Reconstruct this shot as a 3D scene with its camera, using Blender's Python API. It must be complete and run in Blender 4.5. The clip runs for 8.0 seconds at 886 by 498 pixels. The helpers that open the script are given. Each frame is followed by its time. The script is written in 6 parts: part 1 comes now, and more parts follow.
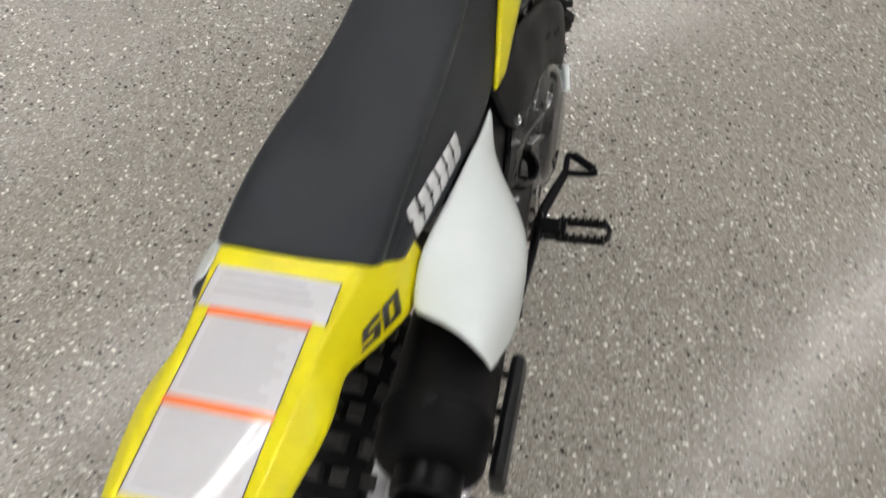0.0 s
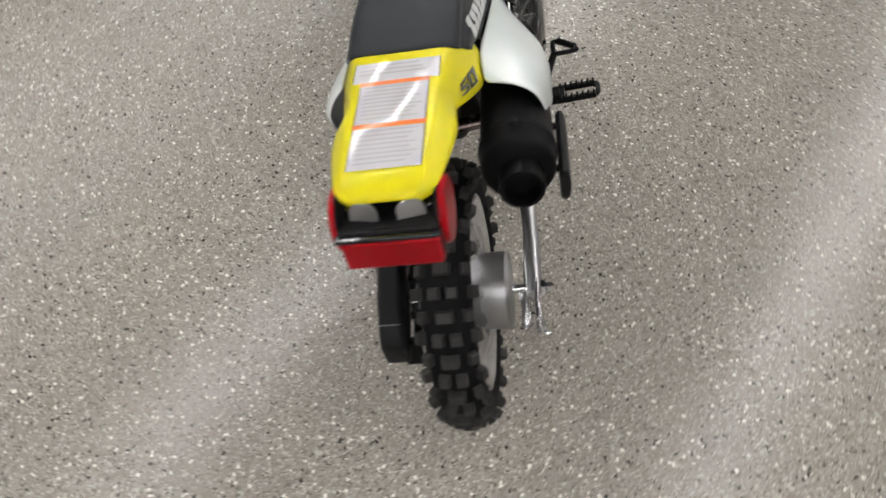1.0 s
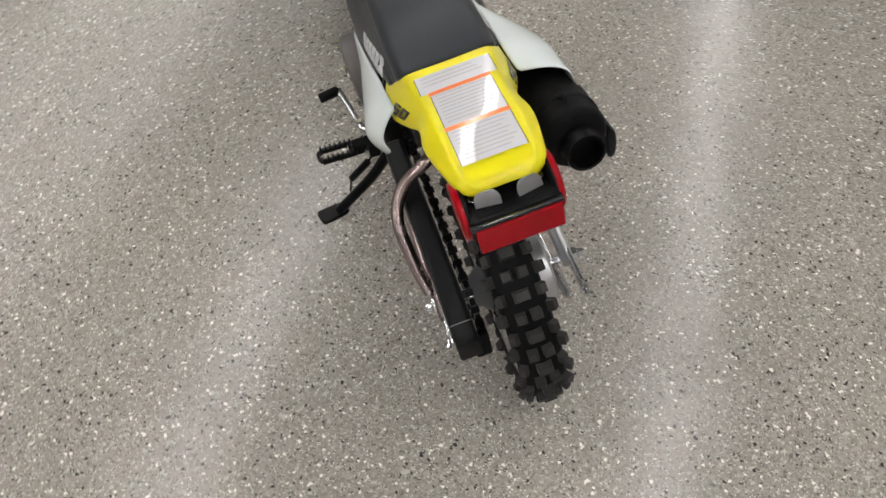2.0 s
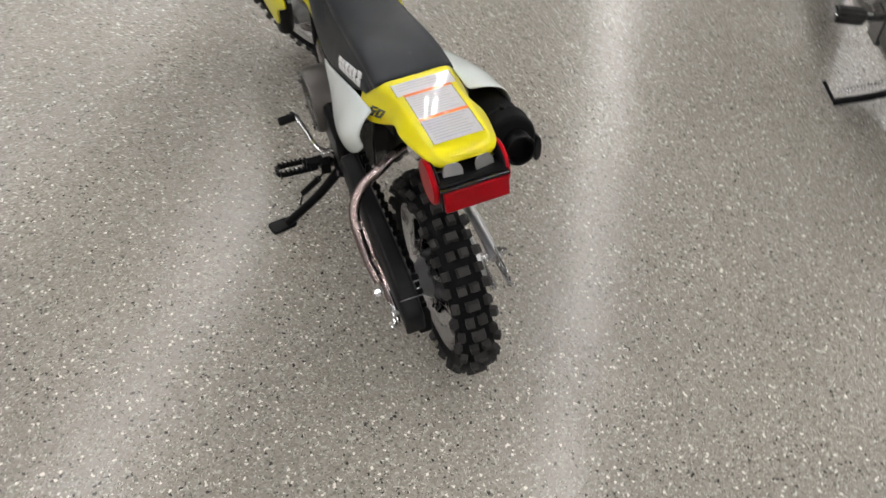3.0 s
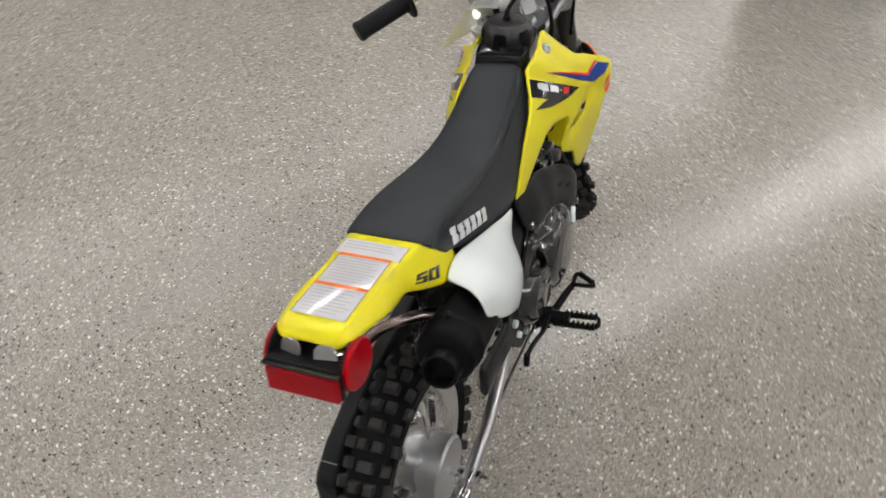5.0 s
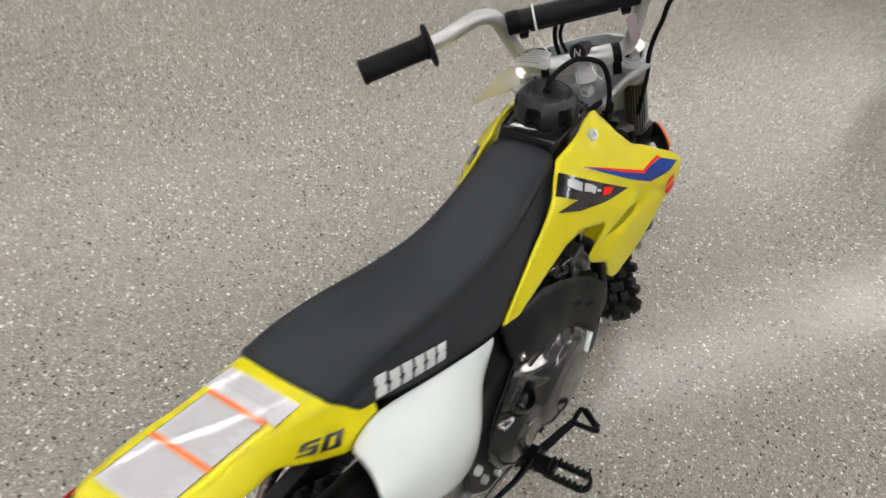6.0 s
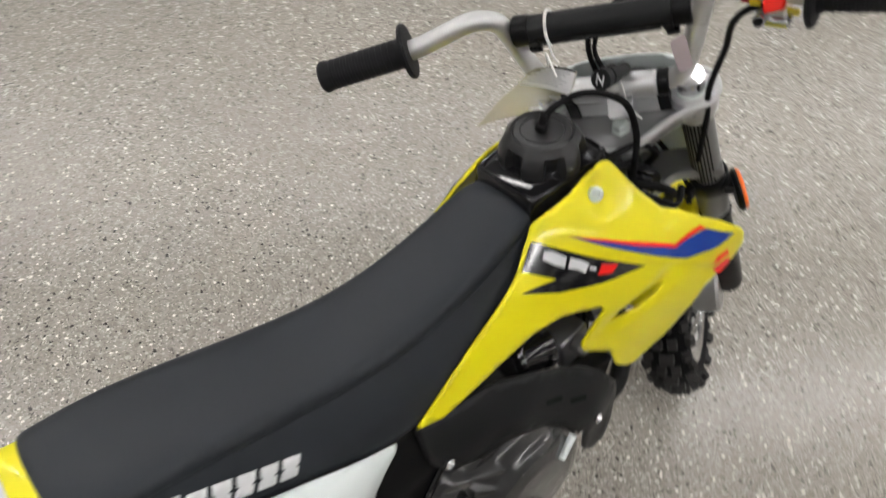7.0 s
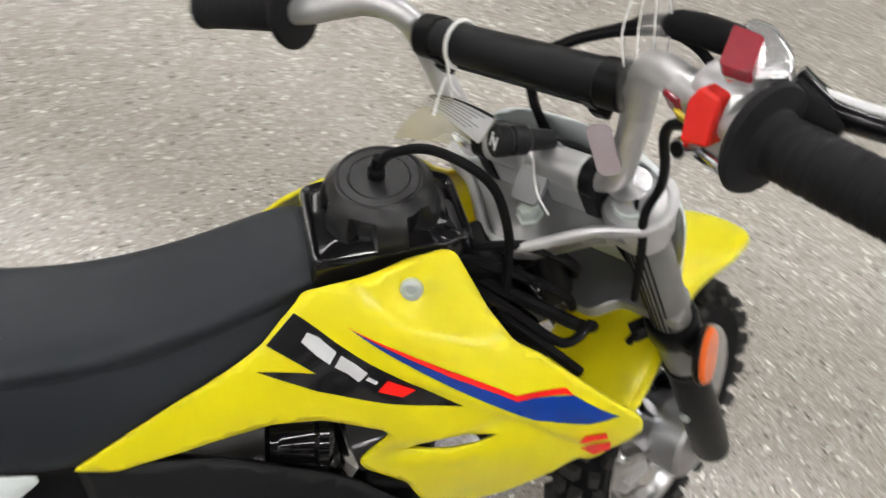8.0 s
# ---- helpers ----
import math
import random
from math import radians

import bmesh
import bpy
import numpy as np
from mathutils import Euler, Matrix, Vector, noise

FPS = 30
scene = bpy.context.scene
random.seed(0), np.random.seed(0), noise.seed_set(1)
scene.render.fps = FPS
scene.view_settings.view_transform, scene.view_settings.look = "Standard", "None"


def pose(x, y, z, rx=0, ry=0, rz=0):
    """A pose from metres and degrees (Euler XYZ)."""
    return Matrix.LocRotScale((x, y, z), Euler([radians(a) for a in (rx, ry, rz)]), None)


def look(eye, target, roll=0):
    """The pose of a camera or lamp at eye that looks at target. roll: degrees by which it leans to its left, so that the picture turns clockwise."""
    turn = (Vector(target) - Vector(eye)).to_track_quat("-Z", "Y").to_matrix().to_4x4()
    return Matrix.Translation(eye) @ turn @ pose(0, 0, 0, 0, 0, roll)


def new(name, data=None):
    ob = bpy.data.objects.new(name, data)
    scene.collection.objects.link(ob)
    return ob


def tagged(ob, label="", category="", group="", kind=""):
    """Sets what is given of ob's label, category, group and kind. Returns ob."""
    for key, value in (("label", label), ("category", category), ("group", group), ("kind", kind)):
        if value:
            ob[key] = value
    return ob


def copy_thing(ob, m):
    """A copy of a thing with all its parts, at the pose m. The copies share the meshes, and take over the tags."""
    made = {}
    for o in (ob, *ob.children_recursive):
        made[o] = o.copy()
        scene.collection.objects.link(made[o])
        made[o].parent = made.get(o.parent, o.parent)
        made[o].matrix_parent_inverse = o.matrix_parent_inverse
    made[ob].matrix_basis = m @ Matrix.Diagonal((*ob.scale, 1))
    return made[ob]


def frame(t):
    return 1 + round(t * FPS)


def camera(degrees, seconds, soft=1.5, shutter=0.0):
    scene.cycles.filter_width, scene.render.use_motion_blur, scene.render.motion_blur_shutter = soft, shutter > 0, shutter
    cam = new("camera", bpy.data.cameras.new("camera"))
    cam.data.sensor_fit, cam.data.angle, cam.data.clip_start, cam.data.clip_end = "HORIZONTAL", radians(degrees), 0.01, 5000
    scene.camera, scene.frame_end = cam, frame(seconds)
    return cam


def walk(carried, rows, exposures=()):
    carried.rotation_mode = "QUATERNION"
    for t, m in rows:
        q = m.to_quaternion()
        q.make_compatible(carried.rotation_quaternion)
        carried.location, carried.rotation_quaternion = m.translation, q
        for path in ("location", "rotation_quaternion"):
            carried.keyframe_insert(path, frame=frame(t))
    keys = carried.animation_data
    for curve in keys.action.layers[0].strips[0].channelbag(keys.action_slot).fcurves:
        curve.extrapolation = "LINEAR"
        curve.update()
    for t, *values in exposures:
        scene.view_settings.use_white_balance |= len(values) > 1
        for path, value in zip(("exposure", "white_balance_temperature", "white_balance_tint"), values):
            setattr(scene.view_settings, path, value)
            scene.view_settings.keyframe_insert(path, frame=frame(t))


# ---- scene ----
# the one-tube rows are added lamps that softly brighten the left of the floor
LAMP, LAMP_ROWS = 35.0, ((0.70, 2), (-1.92, 2), (3.14, 2), (-3.75, 1), (-4.70, 1))
cam = camera(59.5, 8.0, soft=1.5, shutter=0.5)
PATH = [
    (0, (0.001, -0.223, 1.033), (-0.073, 0.806, -0.68), 9.6),
    (0.3, (0.001, -0.340, 1.050), (-0.064, 0.708, -0.653), 7.2),
    (0.5, (0.006, -0.415, 1.064), (-0.078, 0.635, -0.636), 3.8),
    (0.7, (0.002, -0.493, 1.091), (-0.101, 0.566, -0.602), 0.3),
    (1, (-0.05, -0.579, 1.113), (-0.102, 0.544, -0.542), -1.5),
    (1.2, (-0.114, -0.621, 1.116), (-0.083, 0.535, -0.515), -1.6),
    (2.3, (-0.35, -0.63, 1.155), (0.06, 0.534, -0.419), -0.7),
    (2.5, (-0.395, -0.701, 1.175), (0.105, 0.477, -0.362), 2.1),
    (2.8, (-0.454, -0.787, 1.222), (0.127, 0.376, -0.298), 5.0),
    (3, (-0.456, -0.827, 1.213), (0.155, 0.391, -0.251), 8.0),
    (3.3, (-0.384, -0.865, 1.227), (0.157, 0.434, -0.194), 7.7),
    (3.5, (-0.308, -0.877, 1.223), (0.088, 0.615, -0.048), 6.1),
    (3.6, (-0.293, -0.9, 1.256), (0.024, 0.634, 0.012), 4.9),
    (3.7, (-0.24, -0.889, 1.225), (-0.006, 0.652, -0.027), 7.2),
    (4, (-0.167, -0.886, 1.226), (-0.021, 0.637, -0.062), 8.1),
    (4.2, (-0.108, -0.853, 1.209), (-0.076, 0.663, -0.095), 5.7),
    (5.3, (0.224, -0.594, 1.228), (-0.309, 0.787, -0.116), 8.0),
    (5.5, (0.237, -0.555, 1.227), (-0.341, 0.824, -0.101), 9.9),
    (5.8, (0.215, -0.409, 1.204), (-0.408, 0.929, -0.145), 10.4),
    (6, (0.176, -0.307, 1.183), (-0.445, 0.998, -0.199), 11.3),
    (6.2, (0.195, -0.216, 1.196), (-0.483, 0.971, -0.265), 8.1),
    (6.5, (0.181, -0.128, 1.141), (-0.491, 1.006, -0.363), 9.3),
    (6.7, (0.215, -0.042, 1.14), (-0.548, 1.002, -0.387), 7.2),
    (7, (0.233, 0.06, 1.152), (-0.671, 0.978, -0.378), 6.1),
    (7.2, (0.233, 0.149, 1.129), (-0.738, 0.982, -0.408), 6.8),
    (7.5, (0.208, 0.291, 1.082), (-0.758, 1.077, -0.483), 12.7),
    (7.7, (0.200, 0.379, 1.074), (-0.734, 1.080, -0.550), 15.2),
    (8, (0.214, 0.460, 1.077), (-0.819, 0.905, -0.577), 11.9),
]
walk(cam, [(t, look(eye, target, roll)) for t, eye, target, roll in PATH], exposures=[(0, 0.0), (3.2, 0.0), (3.5, 0.16), (3.7, 0.12), (4.1, 0.0), (6.5, 0.02), (7, 0.12), (7.5, 0.14), (8, 0.28)])

import functools


# ---- light ----
ROW_DIR = 33.0      # the ceiling's lamp rows run this many degrees to the right of the bike's axis
world = bpy.data.worlds.new("world")
world.use_nodes = True
scene.world = world
world.node_tree.nodes["Background"].inputs[0].default_value = (0.75, 0.74, 0.72, 1)
world.node_tree.nodes["Background"].inputs[1].default_value = 0.05


# ---- materials ----
def material(name, color, rough=0.5, metal=0.0, coat=0.0, noise_amount=0.08, noise_scale=40.0, bump=0.0, bump_scale=300.0, emit=0.0, spec=0.5):
    m = bpy.data.materials.new(name)
    m.use_nodes = True
    nt = m.node_tree
    b = nt.nodes["Principled BSDF"]
    b.inputs["Base Color"].default_value = (*color, 1)
    b.inputs["Roughness"].default_value = rough
    b.inputs["Metallic"].default_value = metal
    b.inputs["Coat Weight"].default_value = coat
    b.inputs["Coat Roughness"].default_value = 0.07
    b.inputs["Specular IOR Level"].default_value = spec
    if emit:
        b.inputs["Emission Color"].default_value = (*color, 1)
        b.inputs["Emission Strength"].default_value = emit
        return m
    tc = nt.nodes.new("ShaderNodeTexCoord")
    n = nt.nodes.new("ShaderNodeTexNoise")
    n.inputs["Scale"].default_value = noise_scale
    n.inputs["Detail"].default_value = 6
    nt.links.new(tc.outputs["Object"], n.inputs["Vector"])
    mr = nt.nodes.new("ShaderNodeMapRange")
    mr.inputs["To Min"].default_value = 1 - noise_amount
    mr.inputs["To Max"].default_value = 1 + noise_amount
    nt.links.new(n.outputs["Fac"], mr.inputs["Value"])
    mx = nt.nodes.new("ShaderNodeMix")
    mx.data_type, mx.blend_type = "RGBA", "MULTIPLY"
    mx.inputs["Factor"].default_value = 1.0
    mx.inputs[6].default_value = (*color, 1)
    nt.links.new(mr.outputs["Result"], mx.inputs[7])
    nt.links.new(mx.outputs[2], b.inputs["Base Color"])
    rr = nt.nodes.new("ShaderNodeMapRange")
    rr.inputs["To Min"].default_value = max(0.02, rough * 0.8)
    rr.inputs["To Max"].default_value = min(1.0, rough * 1.2)
    nt.links.new(n.outputs["Fac"], rr.inputs["Value"])
    nt.links.new(rr.outputs["Result"], b.inputs["Roughness"])
    if bump:
        n2 = nt.nodes.new("ShaderNodeTexNoise")
        n2.inputs["Scale"].default_value = bump_scale
        n2.inputs["Detail"].default_value = 3
        nt.links.new(tc.outputs["Object"], n2.inputs["Vector"])
        bp = nt.nodes.new("ShaderNodeBump")
        bp.inputs["Strength"].default_value = bump
        bp.inputs["Distance"].default_value = 0.001
        nt.links.new(n2.outputs["Fac"], bp.inputs["Height"])
        nt.links.new(bp.outputs["Normal"], b.inputs["Normal"])
    return m


def glass_like(name, color, alpha, rough=0.1):
    m = material(name, color, rough, coat=0.3)
    m.node_tree.nodes["Principled BSDF"].inputs["Alpha"].default_value = alpha
    return m


def reflector_material(name, color, coat):
    """Moulded lens: small prisms under a clear face."""
    m = material(name, color, 0.30, coat=coat, noise_amount=0.15, noise_scale=60, spec=0.12)
    nt = m.node_tree
    tc = nt.nodes.new("ShaderNodeTexCoord")
    v = nt.nodes.new("ShaderNodeTexVoronoi")
    v.inputs["Scale"].default_value = 420
    nt.links.new(tc.outputs["Object"], v.inputs["Vector"])
    bp = nt.nodes.new("ShaderNodeBump")
    bp.inputs["Strength"].default_value = 0.12
    bp.inputs["Distance"].default_value = 0.001
    nt.links.new(v.outputs["Distance"], bp.inputs["Height"])
    nt.links.new(bp.outputs["Normal"], nt.nodes["Principled BSDF"].inputs["Normal"])
    return m


def floor_material():
    """Flaked epoxy floor: pale, dark and tan chips in a warm grey ground under a worn clear coat."""
    m = bpy.data.materials.new("flaked epoxy")
    m.use_nodes = True
    nt = m.node_tree
    b = nt.nodes["Principled BSDF"]
    tc = nt.nodes.new("ShaderNodeTexCoord")

    def cells(scale, stops, wob):
        w = nt.nodes.new("ShaderNodeTexNoise")
        w.inputs["Scale"].default_value = scale * 0.9
        nt.links.new(tc.outputs["Object"], w.inputs["Vector"])
        ad = nt.nodes.new("ShaderNodeMix")
        ad.data_type, ad.blend_type = "RGBA", "LINEAR_LIGHT"
        ad.inputs["Factor"].default_value = wob / scale
        nt.links.new(tc.outputs["Object"], ad.inputs[6])
        nt.links.new(w.outputs["Color"], ad.inputs[7])
        v = nt.nodes.new("ShaderNodeTexVoronoi")
        v.inputs["Scale"].default_value = scale
        v.inputs["Randomness"].default_value = 1.0
        nt.links.new(ad.outputs[2], v.inputs["Vector"])
        sp = nt.nodes.new("ShaderNodeSeparateColor")
        nt.links.new(v.outputs["Color"], sp.inputs[0])
        r = nt.nodes.new("ShaderNodeValToRGB")
        r.color_ramp.interpolation = "CONSTANT"
        while len(r.color_ramp.elements) < len(stops):
            r.color_ramp.elements.new(0.5)
        for e, (p, c) in zip(r.color_ramp.elements, stops):
            e.position, e.color = p, (*c, 1)
        nt.links.new(sp.outputs[0], r.inputs["Fac"])
        return r, v, sp

    big, vb, sb = cells(FLAKE, [(0.0, (0.300, 0.288, 0.262)), (0.24, (0.240, 0.229, 0.207)), (0.48, (0.345, 0.331, 0.300)), (0.66, (0.270, 0.256, 0.228)),
                                (0.80, (0.46, 0.446, 0.412)), (0.880, (0.16, 0.152, 0.138)), (0.924, (0.80, 0.78, 0.735)), (0.962, (0.040, 0.038, 0.037))], 0.6)
    small, vs, ss = cells(FLAKE * 2.1, [(0.0, (0.30, 0.288, 0.26)), (0.38, (0.245, 0.233, 0.21)), (0.66, (0.35, 0.337, 0.306)), (0.85, (0.62, 0.60, 0.555)), (0.938, (0.060, 0.057, 0.054))], 0.5)
    mix = nt.nodes.new("ShaderNodeMix")
    mix.data_type = "RGBA"
    th = nt.nodes.new("ShaderNodeMath")
    th.operation = "GREATER_THAN"
    th.inputs[1].default_value = 0.52
    nt.links.new(sb.outputs[1], th.inputs[0])
    nt.links.new(th.outputs[0], mix.inputs["Factor"])
    nt.links.new(big.outputs["Color"], mix.inputs[6])
    nt.links.new(small.outputs["Color"], mix.inputs[7])
    # broad stains and wear
    st = nt.nodes.new("ShaderNodeTexNoise")
    st.inputs["Scale"].default_value = 1.7
    st.inputs["Detail"].default_value = 5
    nt.links.new(tc.outputs["Object"], st.inputs["Vector"])
    mr = nt.nodes.new("ShaderNodeMapRange")
    mr.inputs["To Min"].default_value, mr.inputs["To Max"].default_value = 0.88, 1.16
    nt.links.new(st.outputs["Fac"], mr.inputs["Value"])
    mul = nt.nodes.new("ShaderNodeMix")
    mul.data_type, mul.blend_type = "RGBA", "MULTIPLY"
    mul.inputs["Factor"].default_value = 1.0
    nt.links.new(mix.outputs[2], mul.inputs[6])
    nt.links.new(mr.outputs["Result"], mul.inputs[7])
    warm = nt.nodes.new("ShaderNodeMix")
    warm.data_type, warm.blend_type = "RGBA", "MULTIPLY"
    warm.inputs["Factor"].default_value = 1.0
    warm.inputs[7].default_value = (1.0, 0.972, 0.956, 1)
    nt.links.new(mul.outputs[2], warm.inputs[6])
    nt.links.new(warm.outputs[2], b.inputs["Base Color"])
    rg = nt.nodes.new("ShaderNodeMapRange")
    rg.inputs["To Min"].default_value, rg.inputs["To Max"].default_value = FLOOR_ROUGH * 0.8, FLOOR_ROUGH * 1.25
    nt.links.new(sb.outputs[2], rg.inputs["Value"])
    nt.links.new(rg.outputs["Result"], b.inputs["Roughness"])
    b.inputs["Specular IOR Level"].default_value = 0.36
    n2 = nt.nodes.new("ShaderNodeTexNoise")
    n2.inputs["Scale"].default_value = 130
    n2.inputs["Detail"].default_value = 3
    nt.links.new(tc.outputs["Object"], n2.inputs["Vector"])
    hs = nt.nodes.new("ShaderNodeMath")
    hs.operation = "ADD"
    nt.links.new(n2.outputs["Fac"], hs.inputs[0])
    nt.links.new(sb.outputs[2], hs.inputs[1])
    bp = nt.nodes.new("ShaderNodeBump")
    bp.inputs["Strength"].default_value = 0.12
    bp.inputs["Distance"].default_value = 0.0012
    nt.links.new(hs.outputs[0], bp.inputs["Height"])
    # the trowelled coat lies in slow waves
    wv = nt.nodes.new("ShaderNodeTexNoise")
    wv.inputs["Scale"].default_value = WAVE
    wv.inputs["Detail"].default_value = 2
    nt.links.new(tc.outputs["Object"], wv.inputs["Vector"])
    wb = nt.nodes.new("ShaderNodeBump")
    wb.inputs["Strength"].default_value = 1.0
    wb.inputs["Distance"].default_value = WAVE_HIGH
    nt.links.new(wv.outputs["Fac"], wb.inputs["Height"])
    nt.links.new(wb.outputs["Normal"], bp.inputs["Normal"])
    # each flake lies a little askew
    mid = nt.nodes.new("ShaderNodeVectorMath")
    mid.operation = "SUBTRACT"
    mid.inputs[1].default_value = (0.5, 0.5, 0.5)
    nt.links.new(vb.outputs["Color"], mid.inputs[0])
    tilt = nt.nodes.new("ShaderNodeVectorMath")
    tilt.operation = "SCALE"
    tilt.inputs["Scale"].default_value = FLAKE_TILT
    nt.links.new(mid.outputs[0], tilt.inputs[0])
    add = nt.nodes.new("ShaderNodeVectorMath")
    nt.links.new(bp.outputs["Normal"], add.inputs[0])
    nt.links.new(tilt.outputs[0], add.inputs[1])
    unit = nt.nodes.new("ShaderNodeVectorMath")
    unit.operation = "NORMALIZE"
    nt.links.new(add.outputs[0], unit.inputs[0])
    nt.links.new(unit.outputs[0], b.inputs["Normal"])
    return m


WAVE, WAVE_HIGH, FLAKE_TILT = 4.5, 0.0026, 0.045
FLAKE, FLOOR_ROUGH = 235.0, 0.175
FORK_GREY = material("grey fork tube cover", (0.16, 0.16, 0.158), 0.4, metal=0.3, noise_amount=0.08)
YELLOW = material("yellow moulded plastic", (0.755, 0.668, 0.006), 0.34, coat=0.22, noise_amount=0.02, bump=0.02, bump_scale=80, spec=0.28)
WHITE = material("white moulded plastic", (0.755, 0.815, 0.815), 0.24, coat=0.4, noise_amount=0.02)
VINYL = material("black seat vinyl", (0.0145, 0.0172, 0.0220), 0.41, noise_amount=0.12, noise_scale=14, bump=0.35, bump_scale=900, spec=0.24)
BLACK_GLOSS = material("glossy black plastic", (0.006, 0.006, 0.007), 0.07, coat=0.3, noise_amount=0.1, spec=0.35)
BLACK_SATIN = material("satin black paint", (0.005, 0.005, 0.0055), 0.34, noise_amount=0.15, bump=0.06, spec=0.10)
BLACK_MATTE = material("matte black heat paint", (0.005, 0.005, 0.0055), 0.5, noise_amount=0.2, noise_scale=25, bump=0.1, bump_scale=500, spec=0.08)
DARK_PLASTIC = material("dark grey textured plastic", (0.0095, 0.0100, 0.0108), 0.42, noise_amount=0.1, bump=0.15, bump_scale=700, spec=0.15)
RUBBER = material("tyre rubber", (0.006, 0.006, 0.0065), 0.66, noise_amount=0.25, noise_scale=60, bump=0.15, bump_scale=500, spec=0.08)
BLOCK_RUBBER = material("dusty tread rubber", (0.034, 0.033, 0.032), 0.72, noise_amount=0.3, noise_scale=90, bump=0.15, bump_scale=500, spec=0.18)
GRIP_RUBBER = material("grip rubber", (0.010, 0.010, 0.0115), 0.55, noise_amount=0.15, bump=0.2, bump_scale=900, spec=0.12)
ALLOY = material("cast alloy", (0.46, 0.46, 0.47), 0.34, metal=1.0, noise_amount=0.1, bump=0.08, bump_scale=350)
ZINC = material("pale zinc plating", (0.60, 0.65, 0.62), 0.30, metal=0.45, noise_amount=0.1)
PALE_CASTING = material("pale cast alloy", (0.46, 0.46, 0.465), 0.36, metal=0.6, noise_amount=0.08, bump=0.06, bump_scale=350)
CLAMP_GREY = material("grey clamp casting", (0.27, 0.27, 0.275), 0.40, metal=0.8, noise_amount=0.12, bump=0.08, bump_scale=350)
STEEL = material("bright steel", (0.66, 0.66, 0.67), 0.18, metal=1.0, noise_amount=0.06)
CHROME_BRIGHT = material("polished lever casting", (0.80, 0.80, 0.81), 0.14, metal=0.9, noise_amount=0.05)
CHROME = material("chromed steel", (0.55, 0.55, 0.56), 0.10, metal=1.0, noise_amount=0.04)
MAGNETO_GREY = material("brownish cast engine cover", (0.115, 0.105, 0.100), 0.36, metal=0.55, noise_amount=0.2, noise_scale=40, bump=0.08, bump_scale=350)
SILVER_PAINT = material("silver paint", (0.54, 0.54, 0.545), 0.30, metal=0.65, coat=0.3, noise_amount=0.05)
GREY_ENGINE = material("dark grey engine paint", (0.030, 0.030, 0.0305), 0.15, coat=0.7, noise_amount=0.15, bump=0.04, spec=0.4)
CAP_GREY = material("grey cap plastic", (0.012, 0.012, 0.0128), 0.30, noise_amount=0.1, bump=0.1, bump_scale=700, spec=0.36)
FILMED_STEEL = material("steel tube in pinkish film", (0.36, 0.285, 0.275), 0.26, metal=1.0, noise_amount=0.1)
RED_LENS = reflector_material("red lens", (0.32, 0.001, 0.006), 0.14)
ORANGE_LENS = reflector_material("orange lens", (0.75, 0.13, 0.015), 0.6)
PAPER = material("label paper", (0.61, 0.605, 0.63), 0.36, coat=0.6, noise_amount=0.02)
INK_GREY = material("grey print", (0.44, 0.435, 0.455), 0.36, coat=0.6, noise_amount=0.1)
INK_DARK = material("black print", (0.03, 0.03, 0.03), 0.3, coat=0.4)
INK_ORANGE = material("orange print", (0.82, 0.17, 0.02), 0.3, coat=0.5)
DECAL_BLACK = material("black decal", (0.010, 0.010, 0.012), 0.14, coat=0.6)
DECAL_BLUE = material("blue decal", (0.004, 0.040, 0.27), 0.30, coat=0.2, spec=0.25)
DECAL_RED = material("red decal", (0.85, 0.012, 0.008), 0.30, coat=0.2, spec=0.25)
DECAL_WHITE = material("silver white print", (0.68, 0.69, 0.70), 0.3, coat=0.3)
RED_PLASTIC = material("red switch plastic", (0.78, 0.02, 0.012), 0.25, coat=0.4)
RED_FILM = glass_like("red film", (0.27, 0.014, 0.028), 0.88, 0.2)
TICKET = material("ticket paper", (0.82, 0.82, 0.83), 0.5, noise_amount=0.02)
CLEAR_FILM = glass_like("clear plastic bag", (0.80, 0.80, 0.79), 0.16, 0.08)
TAG_FILM = glass_like("pale tag", (0.52, 0.44, 0.47), 0.75, 0.3)
CLOUDY_FILM = glass_like("cloudy plastic pouch", (0.62, 0.60, 0.45), 0.55, 0.25)
ZIP_WHITE = material("white nylon", (0.8, 0.8, 0.78), 0.4)
YELLOW_LABEL = material("yellow label", (0.70, 0.55, 0.03), 0.3, coat=0.3)
WALL_PAINT = material("pale wall paint", (0.62, 0.61, 0.59), 0.7, noise_amount=0.04, noise_scale=3)
CEILING_PAINT = material("dark ceiling paint", (0.13, 0.13, 0.128), 0.8, noise_amount=0.03, noise_scale=3)
HOUSING = material("white lamp housing", (0.8, 0.8, 0.8), 0.4)
TUBE_LIGHT = material("lamp tube", (1.0, 0.975, 0.955), emit=1.0)
TUBE_LIGHT.node_tree.nodes["Principled BSDF"].inputs["Emission Strength"].default_value = LAMP
YELLOW.node_tree.nodes["Principled BSDF"].inputs["Coat Roughness"].default_value = 0.05
for sheet in (PAPER, INK_GREY):
    sheet.node_tree.nodes["Principled BSDF"].inputs["Coat Roughness"].default_value = 0.03
FLOOR = floor_material()


